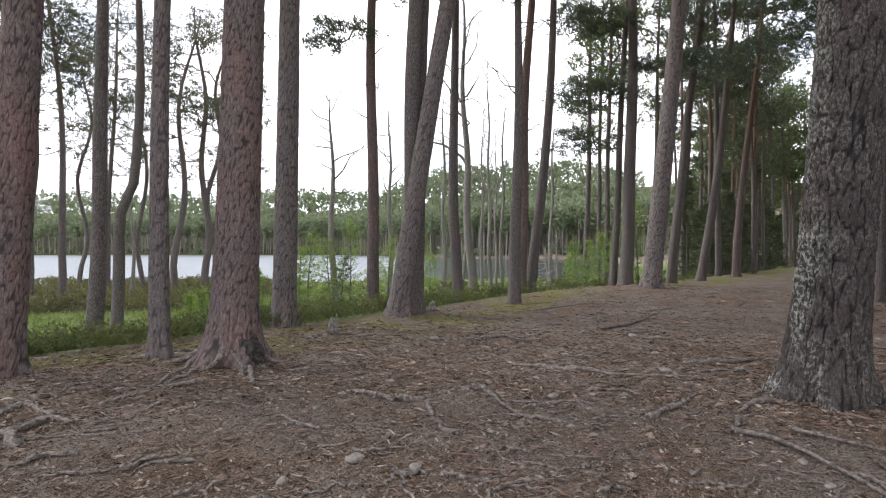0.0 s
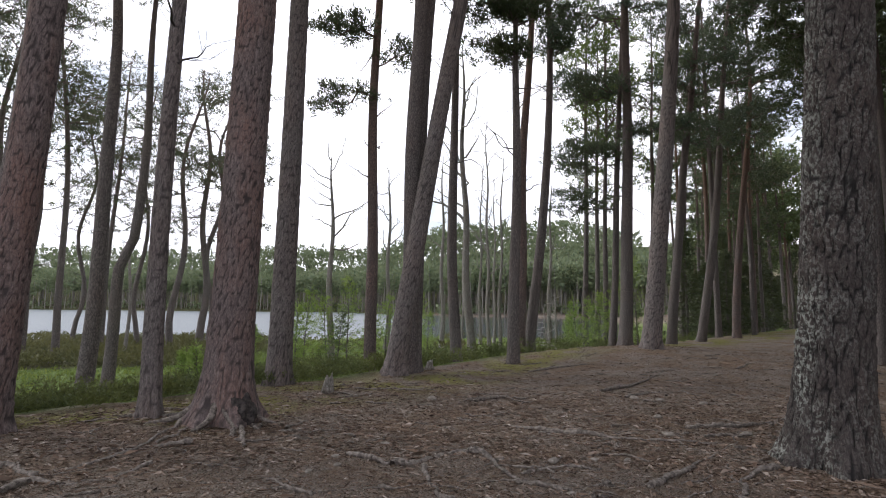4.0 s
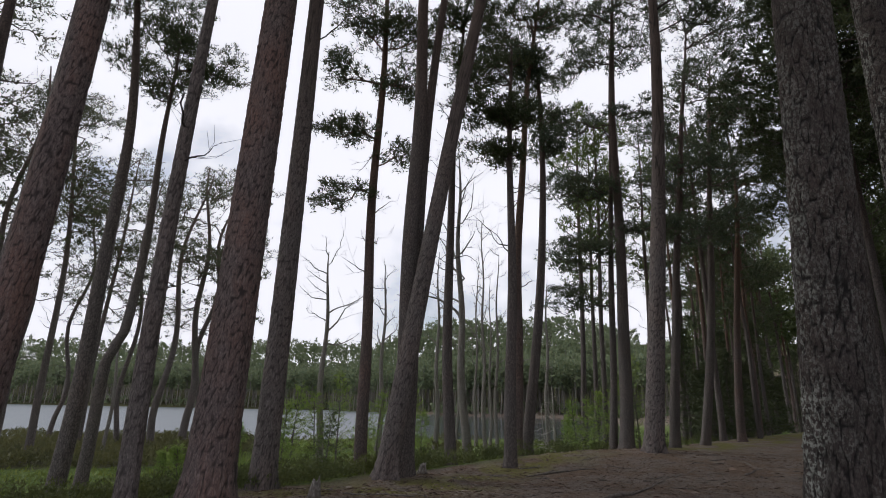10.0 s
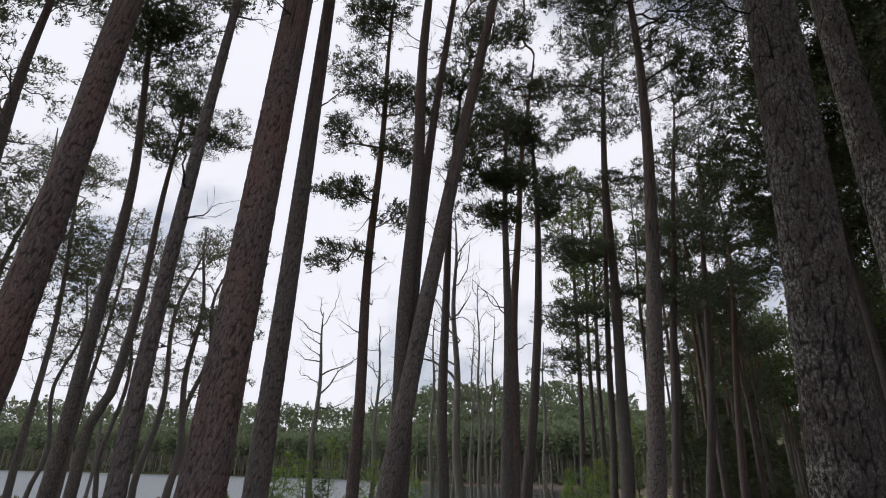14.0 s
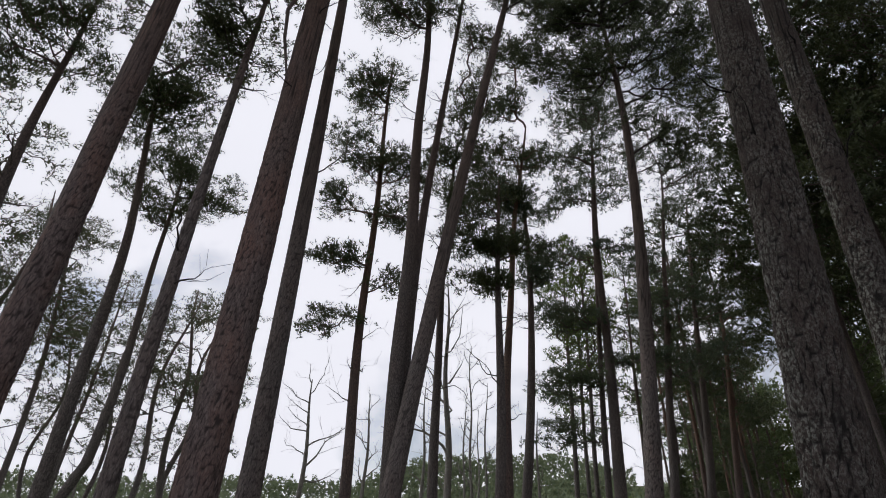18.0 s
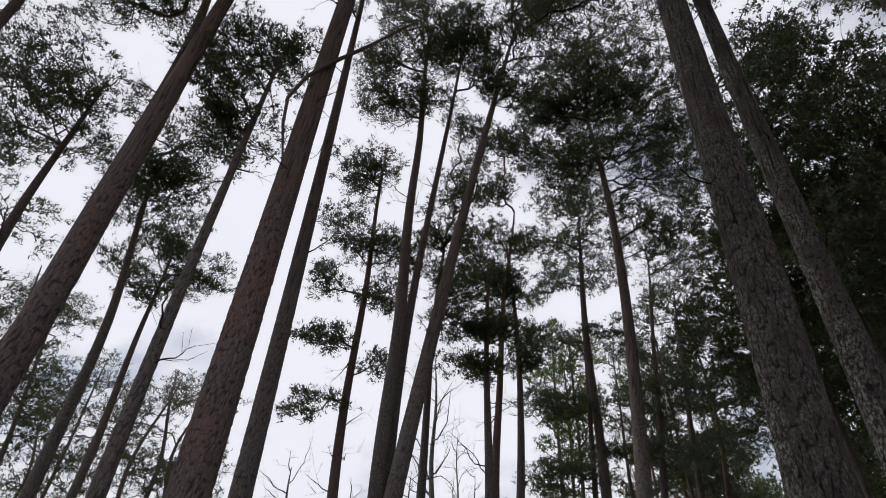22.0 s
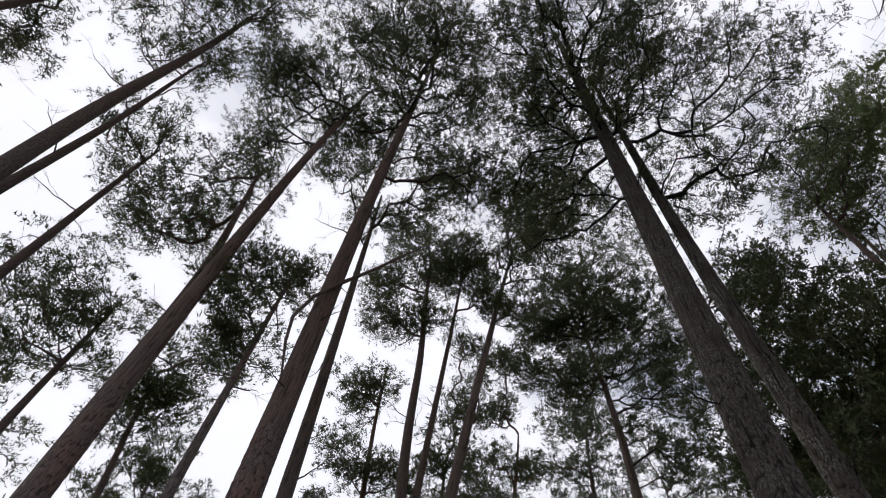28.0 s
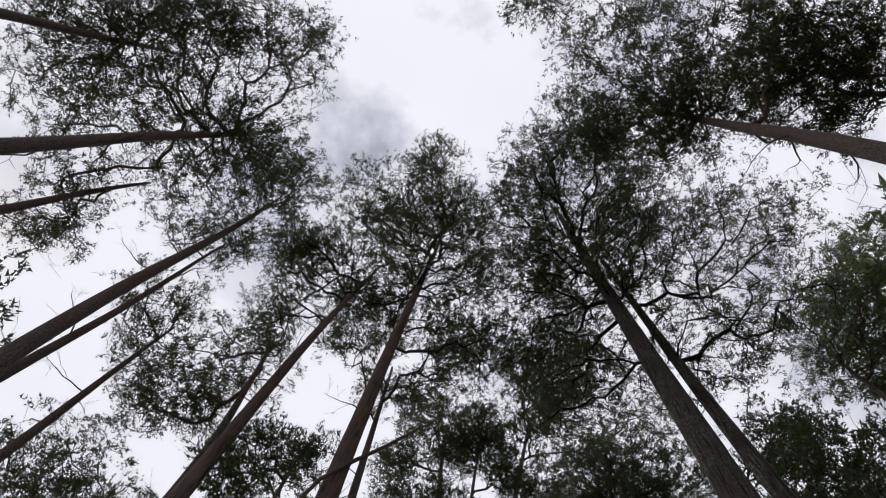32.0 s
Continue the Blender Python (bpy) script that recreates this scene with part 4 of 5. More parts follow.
for k, (x, y, h, cr, az, lobes) in enumerate((
    (10.57, 11.34, 18, 7.5, 43, ((1.1, -1.9, 15.9, 2.4, 1.6), (0.5, -1.2, 18.7, 1.6, 0.9), (0.9, -1.0, 15.9, 3.2, 2.4), (0.4, -0.4, 11.5, 2.6, 1.6), (-0.1, 0.1, 12.3, 2.2, 1.4))),
    (11.27, 9.13, 14, 7, 51, ((-0.1, 0.1, 12.3, 2.8, 2.2), (-0.7, 0.8, 9.4, 2.2, 1.4))),
    (12.31, 15.76, 15, 7, 38, ((-0.6, 0.5, 12.5, 2.8, 1.8), (-0.9, 0.7, 10.0, 2.8, 1.4), (0.6, -0.5, 13.4, 2.4, 1.5))),
    (9.74, 13.31, 20, 9, 36.2, ((2.0, -1.7, 19.7, 2.0, 1.4), (0.9, -0.7, 15.2, 2.2, 1.4), (0.7, -0.6, 12.4, 2.2, 1.3))),
    (17.06, 19.62, 16, 6, 41, ((-0.2, 0.2, 14.0, 3.2, 2.2), (-0.4, 0.3, 11.1, 3, 1.8), (-1.8, 1.4, 11.0, 2.6, 1.6))),
)):
    pine(x, y, 0.36, h, cr, 3.5, az, (0.2, -0.1, 0), 18, 0, 140 + k, BARK, lobes=lobes, **{**MID, "points": 620, "width": 0.055}, label="dark dense-crowned Scots pine beside the path")
pine(-9.5, 2.0, 0.36, 18, 14, 2.2, -78, (0.1, 0.05, 0), 20, 0, 43, BARK, lobes=((-3.6, 1.9, 17.0, 1.3, 1.0),), **{**HIGH, "points": 60}, label=GREY)

# a hanging dead bough on the big pine
bough = Geo()
bough.tube([(0.38, -0.87, 8.55), (0.22, -0.94, 9.43), (0.17, -0.96, 10.15), (0.35, -0.82, 10.99), (0.71, -0.58, 11.86), (1.44, -0.41, 12.89), (2.04, -0.37, 13.65), (2.75, -0.36, 14.45)], [0.018, 0.03, 0.036, 0.042, 0.048, 0.04, 0.03, 0.012], 7)
part("dead_bough", bough, BARK, big_pine, "bare crooked hanging bough")


def at(az, d):
    return d * math.sin(radians(az)), d * math.cos(radians(az))


# pines on the low ground by the lake
LAKE_PINE = "open-crowned old pine on the low ground by the lake"
FAR = dict(points=260, limbs=11, sprays=6, count=5, size=0.16, width=0.06, tip=0.009, sides=9, split=False)
for k, (az, d, dia, h, cr, rad, lean) in enumerate((
        (-34.2, 33, 0.34, 18.5, 9.5, 3.2, (0.20, -0.30, -0.06)), (-25.5, 38, 0.40, 17.5, 6.0, 4.6, (-0.01, 0.37, 0.0)),
        (-23.1, 42, 0.48, 19.5, 6.0, 4.8, (0.34, -0.33, 0.0)), (-22.3, 43, 0.42, 19, 6.5, 4.6, (-0.52, 0.61, 0.0)),
        (-36.5, 38, 0.34, 20, 8.0, 4.4, (0.3, 0, 0)), (-31.0, 44, 0.36, 20, 7.5, 4.6, (0.2, 0.1, 0)), (-28.2, 46, 0.34, 19.5, 7.0, 4.4, (-0.2, 0.1, 0)),
        (-39.0, 30, 0.32, 18, 8.5, 3.8, (0.2, 0, 0)), (-33.0, 47, 0.3, 19, 8.0, 4.0, (0.3, 0, 0)), (-20.3, 45, 0.3, 16, 8.0, 2.6, (0.2, 0, 0)),
        (-43.0, 26, 0.34, 18, 9.0, 3.8, (0.1, 0, 0)), (-46.0, 34, 0.34, 19, 8.5, 3.8, (0.1, 0, 0)), (-50.0, 22, 0.34, 18, 10, 3.4, (0.1, 0, 0)))):
    x, y = at(az, d)
    pine(x, y, dia, h, cr, rad, az, lean, 13, 0, 60 + k, BARK_PALE, NEEDLE_LAKE, label=LAKE_PINE, dead=9, sway=(0.06, 0.3, 0.2, 0.32, 0.08)[k % 5], **FAR)
for k, (az, d, dia, h, cr, rad) in enumerate(((14.3, 31, 0.30, 20, 8.0, 2.8), (15.4, 34, 0.28, 19, 8.0, 2.6), (16.2, 29, 0.26, 18, 9.0, 2.2), (20.6, 36, 0.30, 20, 8, 2.8))):
    x, y = at(az, d)
    pine(x, y, dia, h, cr, rad, az, (0.2, 0, 0), 13, 0, 80 + k, BARK, NEEDLE_LIGHT, label="leafy lighter green pine at the forest's edge", dead=6, **FAR)


# ---------------------------------------------------------------- dead trees
def snag(x, y, dia, H, az=0.0, lean=(0, 0, 0), seed=1, first=0.35, branches=12, reach=1.6, up=0.5, mat=None, label=""):
    """A dead standing tree with bare branches."""
    rng = np.random.default_rng(seed)
    root = new("dead_tree")
    root.location = (x, y, float(ground_height(x, y)))
    h = np.concatenate([np.linspace(-0.2, 0.6, 6), np.linspace(0.8, H, 22)])
    line = trunk_line(az, lean, H, 0, h) + 0.07 * np.sin(h * 1.1 + seed)[:, None] * np.array([1, 0.5, 0])
    g, r = make_trunk(rng, line, h, dia, H, 10, 0.3, 0, seed, top=0.1)
    part("trunk", g, mat or BARK_DEAD, root)
    for i in range(branches):
        f = first + (1 - first) * (i + rng.uniform(0, 0.8)) / branches
        c = np.array([np.interp(H * f, h, line[:, k]) for k in range(3)])
        a = rng.uniform(0, 6.28)
        w = Geo()
        grow_limb(rng, w, c, (math.cos(a), math.sin(a), up + rng.normal(0, 0.2)), reach * rng.uniform(0.5, 1.2) * (1.1 - 0.5 * f), max(0.03, np.interp(H * f, h, r) * 0.5), 4, 2, sides=4, wiggle=0.3, lift=0.1)
        part("branch", w, mat or BARK_DEAD, root)
    return tagged(root, label or "bare dead tree with grey branches near the lake", "dead tree", "dead trees")


for az, d, dia, h, lean, first, nb, reach, up in (
        (-11.1, 27, 0.32, 9.8, (-0.12, 0, 0), 0.55, 10, 3.2, 0.6), (-5.4, 36, 0.32, 11.5, (-0.03, 0, 0), 0.5, 9, 2.6, 0.8),
        (3.1, 24, 0.36, 14, (-0.59, 0.14, 0.04), 0.42, 13, 3.8, 0.8), (10.8, 40, 0.30, 11.5, (0.24, 0, 0), 0.4, 9, 1.4, 0.3),
        (0.1, 36, 0.28, 12.5, (-0.03, 0, 0), 0.4, 12, 1.5, 0.4), (4.8, 38, 0.26, 15.5, (-0.1, 0, 0), 0.3, 18, 2.4, 1.2),
        (5.9, 34, 0.22, 12, (0.17, 0, 0), 0.3, 12, 1.3, 0.5), (8.4, 36, 0.22, 11, (0.1, 0, 0), 0.3, 9, 1.2, 0.5),
        (3.9, 41, 0.22, 13, (0.1, 0, 0), 0.4, 12, 1.8, 1.1), (5.4, 43, 0.2, 12.5, (0.0, 0, 0), 0.4, 10, 1.6, 1.2), (2.2, 40, 0.2, 11, (0.1, 0, 0), 0.4, 9, 1.4, 0.9),
        (-27.0, 36, 0.22, 11, (0.1, 0, 0), 0.3, 10, 1.8, 0.4), (-29.0, 33, 0.18, 9, (-0.1, 0, 0), 0.3, 10, 1.6, 0.3)):
    snag(*at(az, d), dia, h, az, lean, int(d * 10 + az * 7) + 500, first, nb, reach, up)


# ---------------------------------------------------------------- young trees
def sapling(x, y, H, seed, leaf, label):
    rng = np.random.default_rng(seed)
    root = new("young_pine")
    root.location = (x, y, float(ground_height(x, y)))
    stem = Geo()
    line = wander(rng, (0, 0, -0.1), (0, 0, 1), H, 8, 0.03)
    stem.tube(line, np.linspace(0.012 + H * 0.008, 0.006, 8), 6)
    leaves, shoots = Geo(), []
    whorls = int(5 + H * 2.2)
    for i in range(whorls):
        f = 0.12 + 0.86 * i / whorls
        c = np.array([np.interp(f * 7, range(8), line[:, k]) for k in range(3)])
        for k in range(5):
            a = rng.uniform(0, 6.28)
            ln = H * 0.26 * (1.08 - f) * rng.uniform(0.6, 1.2) + 0.1
            tw = wander(rng, c, (math.cos(a), math.sin(a), 0.35), ln, 5, 0.12, 0.06)
            stem.tube(tw, np.linspace(0.008, 0.003, 5), 3)
            for q in range(1, 5):
                shoots.append((tw[q], tw[q] - tw[q - 1]))
    shoots.append((line[-1], line[-1] - line[-2]))
    p, w = np.array([s[0] for s in shoots]), np.array([s[1] for s in shoots])
    w /= np.linalg.norm(w, axis=1, keepdims=True)
    tufts(leaves, rng, p, w, 7, 0.13, 0.028, 0.7)
    part("stem", stem, BARK, root)
    part("crown", leaves, leaf, root, smooth=False)
    return tagged(root, label, "young tree", "young trees")


rng = np.random.default_rng(77)
YOUNG = "bright green young pine in the wet grass"
for az, d, h in ((-15.6, 22, 3.0), (-14.4, 20, 2.9), (-13.6, 25, 3.6), (-11.3, 26, 3.4), (-9.4, 28, 4.4), (-7.0, 27, 3.0), (-5.6, 26, 3.4), (-2.2, 27, 3.6), (-1.4, 24, 2.6),
                 (-18.3, 23, 2.0), (-23.0, 20, 1.5), (-24.3, 21, 1.3), (12.6, 29, 2.2), (13.6, 27, 2.8), (14.6, 30, 3.2), (15.6, 26, 2.8), (17.2, 28, 3.6), (19.2, 27, 4.4), (12.8, 34, 2.4)):
    sapling(*at(az, d), h, int(rng.integers(1e6)), NEEDLE_YOUNG, YOUNG)
for az, d, h in ((-10.4, 23, 2.6), (18.6, 25, 2.6)):
    sapling(*at(az, d), h, int(rng.integers(1e6)), NEEDLE_WOOD, "small dark green conifer in the grass")


# ---------------------------------------------------------------- the forest behind
def young_spruce(seed, H, R):
    """A dense dark conifer with boughs down to the ground."""
    r2 = np.random.default_rng(seed)
    root = new("spruce_tree")
    stem, leaves, shoots = Geo(), Geo(), []
    stem.tube([(0, 0, -0.2), (0.03, 0, H * 0.5), (0, 0, H)], [0.16, 0.1, 0.02], 7)
    for i in range(70):
        f = 0.06 + 0.92 * (i + r2.uniform(0, 1)) / 70
        a = i * 2.4 + r2.normal(0, 0.2)
        tw = wander(r2, (0, 0, H * f), (math.cos(a), math.sin(a), 0.05), R * (1.05 - f) * r2.uniform(0.7, 1.15) + 0.2, 6, 0.1, -0.02)
        stem.tube(tw, np.linspace(0.03, 0.005, 6), 3)
        for q in range(1, 6):
            for _ in range(3):
                shoots.append((tw[q] + r2.normal(0, 0.14, 3), tw[q] - tw[q - 1]))
    p, w = np.array([s[0] for s in shoots]), np.array([s[1] for s in shoots])
    w /= np.linalg.norm(w, axis=1, keepdims=True)
    tufts(leaves, r2, p, w, 5, 0.32, 0.09, 0.6)
    part("trunk", stem, BARK, root)
    part("crown", leaves, NEEDLE, root, smooth=False)
    return tagged(root, "dense dark spruce with boughs to the ground", "tree", "spruce trees")


def set_pose(x, y, turn, size):
    return Matrix.LocRotScale((x, y, float(ground_height(x, y)) - 0.05), Euler((0, 0, turn)), (size, size, size))


WOOD = "tall forest pine with slim straight trunk"
forest = np.random.default_rng(5)
stock = []
for k in range(4):
    p = pine(60 + 6 * k, -60, 0.34, 21, (9, 11, 8, 12)[k], 3.2, 0, (0.2 * k - 0.3, 0.1, 0), 20, 0, 300 + k, (BARK, BARK_RED, BARK, BARK)[k], NEEDLE, label=WOOD, dead=8,
             points=190, limbs=12, sprays=5, count=6, size=0.21, width=0.09, tip=0.01, twigs=False, sides=8, split=False)
    stock.append(p)
far_stock = []
for k in range(3):
    p = pine(60 + 6 * k, -70, 0.36, 21, (8, 10, 9)[k], 3.4, 0, (0.2, 0.1, 0), 20, 0, 320 + k, (BARK, BARK_RED, BARK_RED)[k], NEEDLE_WOOD, label=WOOD, dead=3,
             points=110, limbs=8, sprays=4, count=4, size=0.42, width=0.2, tip=0.014, twigs=False, sides=6, split=False)
    far_stock.append(p)
placed = []


def free(x, y, gap):
    return all((x - a) ** 2 + (y - b) ** 2 > gap * gap for a, b in placed)


def off_path(x, y):
    """Metres from the middle line of the path that leads away."""
    d = (x * -0.86 + y * 0.51) - 0.0
    if math.hypot(x, y) > 66:
        return 9.0
    return abs((x - 16) * 0.80 - (y - 26) * 0.60) if y > 10 else abs(d)


def plant(stock_list, n, az0, az1, d0, d1, gap, clear=3.2):
    done, tries = 0, 0
    while done < n and tries < n * 30:
        tries += 1
        a, d = forest.uniform(az0, az1), math.sqrt(forest.uniform(d0 * d0, d1 * d1))
        x, y = at(a, d)
        if not free(x, y, gap) or off_path(x, y) < clear or float(shore(np.array(x), np.array(y))) > -6:
            continue
        placed.append((x, y))
        copy_thing(stock_list[int(forest.integers(len(stock_list)))], set_pose(x, y, forest.uniform(0, 6.28), forest.uniform(0.8, 1.12)))
        done += 1


plant(stock, 15, 23, 31, 38, 66, 3.2)
plant(far_stock, 24, 26, 38, 66, 90, 2.6)
plant(stock, 4, 28, 37, 27, 46, 2.4, 2.6)
plant(stock, 22, 35, 58, 18, 45, 3.0)
plant(far_stock, 40, 24, 50, 55, 115, 3.0)
# Pines added out of view on the right, to hold back light there.
plant(far_stock, 46, 56, 130, 17, 42, 3.0, 0)
plant(far_stock, 26, 35, 60, 26, 70, 2.6)
# Mostly unseen pines added behind the viewpoint to close off the sky's light.
plant(stock, 14, 130, 290, 14, 30, 4.5, 0)
plant(stock, 6, 290, 308, 26, 46, 4.5, 0)
spruces = [young_spruce(400, 11, 2.6), young_spruce(401, 7, 2.0)]
# The spruces from 46 degrees round are added out of view to block light.
for k, (az, d, s) in enumerate(((23.6, 40, 0.7), (25.6, 42, 0.75), (27.0, 44, 0.8), (26.3, 56, 1.0), (38.5, 24, 1.0), (41.0, 28, 1.1), (44, 25, 0.9), (36.8, 40, 1.0), (39.5, 34, 1.2), (24.6, 47, 1.0), (26.8, 50, 1.15), (28.2, 46, 1.0), (29.2, 54, 1.2), (27.6, 60, 1.3), (25.4, 62, 1.3), (30.0, 62, 1.3), (62, 17, 1.2), (69, 15, 1.1), (76, 18, 1.3), (84, 16, 1.2), (92, 19, 1.3), (100, 17, 1.2), (57, 21, 1.3), (50, 19, 1.1), (46.5, 17, 0.9), (30.6, 84, 1.3), (31.8, 88, 1.3), (33.0, 82, 1.2), (34.4, 86, 1.3), (29.4, 80, 1.2), (32.4, 96, 1.5), (31.0, 100, 1.5))):
    x, y = at(az, d)
    m = set_pose(x, y, k * 1.3, s)
    if k < 2:
        spruces[k].matrix_basis = m
    else:
        copy_thing(spruces[k % 2], m)


# ---------------------------------------------------------------- the far shore
def far_forest():
    """Pines in rows up the far shore: pale bare trunks, and rounded crowns of many small clumps."""
    g, leaf = Geo(), Geo()
    r2 = np.random.default_rng(9)
    spots, ways = [], []
    for row in range(9):
        for az in np.arange(-50, 27, 0.38 if row < 6 else 0.5):
            a = radians(az + r2.uniform(-0.22, 0.22))
            x0 = 250 * math.tan(a)
            d = (287 - 85 * float(smooth((x0 + 60) / 70))) / math.cos(a) + 4 + (0, 7, 16, 28, 44, 64, 86, 104, 118)[row] + r2.uniform(-5, 5)
            if az > 12:
                d = d * (1 - 0.3 * float(smooth((az - 12) / 14)))
            x, y = d * math.sin(a), d * math.cos(a)
            if float(shore(np.array(x), np.array(y))) > -1:
                continue
            z, h = float(ground_height(x, y)), r2.uniform(15.5, 21)
            if row < 5:
                lean = r2.normal(0, 0.7, 2)
                g.tube([(x, y, z - 0.5), (x + lean[0] * 0.5, y + lean[1] * 0.5, z + h * 0.5), (x, y, z + h * 0.9)], [0.26, 0.2, 0.06], 3)
            m = 34
            u = r2.normal(0, 1, (m, 3))
            u *= r2.uniform(0.35, 1, (m, 1)) ** 0.5 / np.linalg.norm(u, axis=1, keepdims=True)
            low = r2.uniform(0.42, 0.58)
            wide = r2.uniform(1.9, 2.9)
            spots.append(np.array([x, y, z + h * (1 + low) / 2]) + u * np.array([wide, wide, h * (1 - low) / 2]))
            ways.append(u + np.array([0, 0, 0.5]))
            if row < 3 and r2.uniform() < 0.5:
                k = 5
                spots.append(np.stack([x + r2.normal(0, 2.5, k), y + r2.normal(0, 2.5, k), z + r2.uniform(0, 3.5, k)], -1))
                ways.append(np.tile([0, 0, 1.0], (k, 1)))
    p, w = np.vstack(spots), np.vstack(ways)
    tufts(leaf, r2, p, w, 5, 1.15, 1.0, 0.7)
    tagged(new("forest_trunks", g.mesh("forest_trunks", BARK_DEAD)), "bare pale lower trunks of the pine forest across the lake", "forest", kind="stuff")
    tagged(new("forest_crowns", leaf.mesh("forest_crowns", NEEDLE_FAR_HAZY, False)), "green crowns of the pine forest across the lake", "forest", kind="stuff")


far_forest()


# ---------------------------------------------------------------- heather and grass
def scatter(n, az0, az1, d0, d1, rule, seed):
    r2 = np.random.default_rng(seed)
    a = np.radians(r2.uniform(az0, az1, n))
    d = np.exp(r2.uniform(math.log(d0), math.log(d1), n))
    x, y = d * np.sin(a), d * np.cos(a)
    keep = rule(x, y, r2)
    x, y, d = x[keep], y[keep], d[keep]
    return np.stack([x, y, ground_height(x, y)], -1), d, r2


def on_low(x, y):
    return (shore(x, y) < -0.5) & (beyond_bank(x, y) > 0.2)


def undergrowth():
    def grassy(x, y, r):
        s = beyond_bank(x, y) + 1.6 * (value_noise(x, y, 0.35, 8) - 0.5)
        return on_low(x, y) & (s > 2.0) & (heath_zone(x, y) + 0.8 * (value_noise(x, y, 0.16, 10) - 0.5) < 0.45 + 0.15 * r.normal(0, 1, len(x)))

    p, d, r2 = scatter(16000, -52, 30, 7, 62, grassy, 21)
    g = Geo()
    up = np.tile([0, 0, 1.0], (len(p), 1))
    for k in range(3):
        q = p + r2.normal(0, 0.06, p.shape) * np.array([1, 1, 0])
        t = up + r2.normal(0, 0.35, p.shape)
        t /= np.linalg.norm(t, axis=1, keepdims=True)
        side = np.cross(t, r2.normal(0, 1, p.shape))
        side /= np.linalg.norm(side, axis=1, keepdims=True)
        ln = r2.uniform(0.08, 0.2, (len(p), 1))
        w = 0.008 + 0.0011 * d[:, None]
        v = np.stack([q - side * w, q + side * w, q + t * ln], 1).reshape(-1, 3)
        g.add(v, np.arange(len(v)).reshape(-1, 3))
    tagged(new("grass", g.mesh("grass", GRASS, False)), "bright green grass on the low ground", "grass", kind="stuff")

    def heathy(x, y, r):
        s = beyond_bank(x, y) + 1.2 * (value_noise(x, y, 0.35, 8) - 0.5)
        return on_low(x, y) & (s > 0.6) & (heath_zone(x, y) + 0.8 * (value_noise(x, y, 0.16, 10) - 0.5) + 0.12 * r.normal(0, 1, len(x)) > 0.42)

    p, d, r2 = scatter(5200, -52, 12, 16, 62, heathy, 22)
    g = Geo()
    for q in p:
        m = 24
        s = r2.uniform(0.3, 0.72) * (0.6 + 0.8 * float(value_noise(q[0], q[1], 0.45, 12)))
        th, f = r2.uniform(0, 6.28, m), np.sqrt(r2.uniform(0, 1, m))
        c = q + np.stack([s * f * np.cos(th), s * f * np.sin(th), s * 0.95 * (1 - 0.7 * f * f)], -1)
        w = np.stack([np.cos(th) * f, np.sin(th) * f, np.full(m, 0.9)], -1)
        tufts(g, r2, c, w, 3, 0.15, 0.07, 0.6)
    tagged(new("heather", g.mesh("heather", HEATHER, False)), "brown-green heather bushes on the low ground", "heather", kind="stuff")

    def edgy(x, y, r):
        s = beyond_bank(x, y) + 0.9 * (value_noise(x, y, 0.5, 1) - 0.5)
        return (s > 0.4) & (s < 4.0 + 1.5 * r.normal(0, 1, len(x))) & (shore(x, y) < -0.5)

    p, d, r2 = scatter(4200, -52, 30, 7.5, 45, edgy, 23)
    g = Geo()
    for q in p:
        m = 40
        s = r2.uniform(0.15, 0.5) * (0.5 + float(value_noise(q[0], q[1], 0.6, 13)))
        th, f = r2.uniform(0, 6.28, m), np.sqrt(r2.uniform(0, 1, m))
        c = q + np.stack([s * f * np.cos(th), s * f * np.sin(th), s * (1 - 0.7 * f * f)], -1)
        w = np.stack([np.cos(th) * f, np.sin(th) * f, np.full(m, 0.9)], -1)
        tufts(g, r2, c, w, 3, 0.075, 0.03, 0.7)
    tagged(new("bilberry", g.mesh("bilberry", HEATHER_GREEN, False)), "dark green low shrubs along the bank", "shrubs", kind="stuff")


undergrowth()


# ---------------------------------------------------------------- roots, stones and litter on the path
def root(points, r0, seed, label="weathered surface root across the path"):
    """A root that runs along the ground through the plan points, sinking in and out of it."""
    r2 = np.random.default_rng(seed)
    pts = np.array(points, float)
    t = np.linspace(0, len(pts) - 1, 10 * (len(pts) - 1) + 1)
    x, y = (np.interp(t, range(len(pts)), pts[:, k]) for k in (0, 1))
    k = np.hanning(9) / np.hanning(9).sum()
    x, y = (np.convolve(np.pad(c, 4, mode="edge"), k, "valid") for c in (x, y))
    x = x + np.cumsum(r2.normal(0, 0.016, len(t)))
    y = y + np.cumsum(r2.normal(0, 0.016, len(t)))
    f = t / t[-1]
    rad = r0 * (1 - 0.6 * f) * (1 + 0.3 * np.sin(t * 2.1 + seed) + r2.normal(0, 0.16, len(t)))
    z = ground_height(x, y) + rad * (0.4 + 0.55 * np.sin(t * 1.3 + seed)) - 0.02 * (f > 0.96)
    z[0] -= r0 * 0.6
    z[-1] -= r0
    g = Geo()
    g.tube(np.stack([x, y, z], -1), rad, 6, cap=True)
    return tagged(new("root", g.mesh("root", ROOT)), label, "root", "surface roots")


def ray_ground(px, py):
    """Plan point on flat ground from the view's angles at the start."""
    d = 1.6 * 990 / max(8.0, py - 441)
    return (px - 784) / 990 * d, d


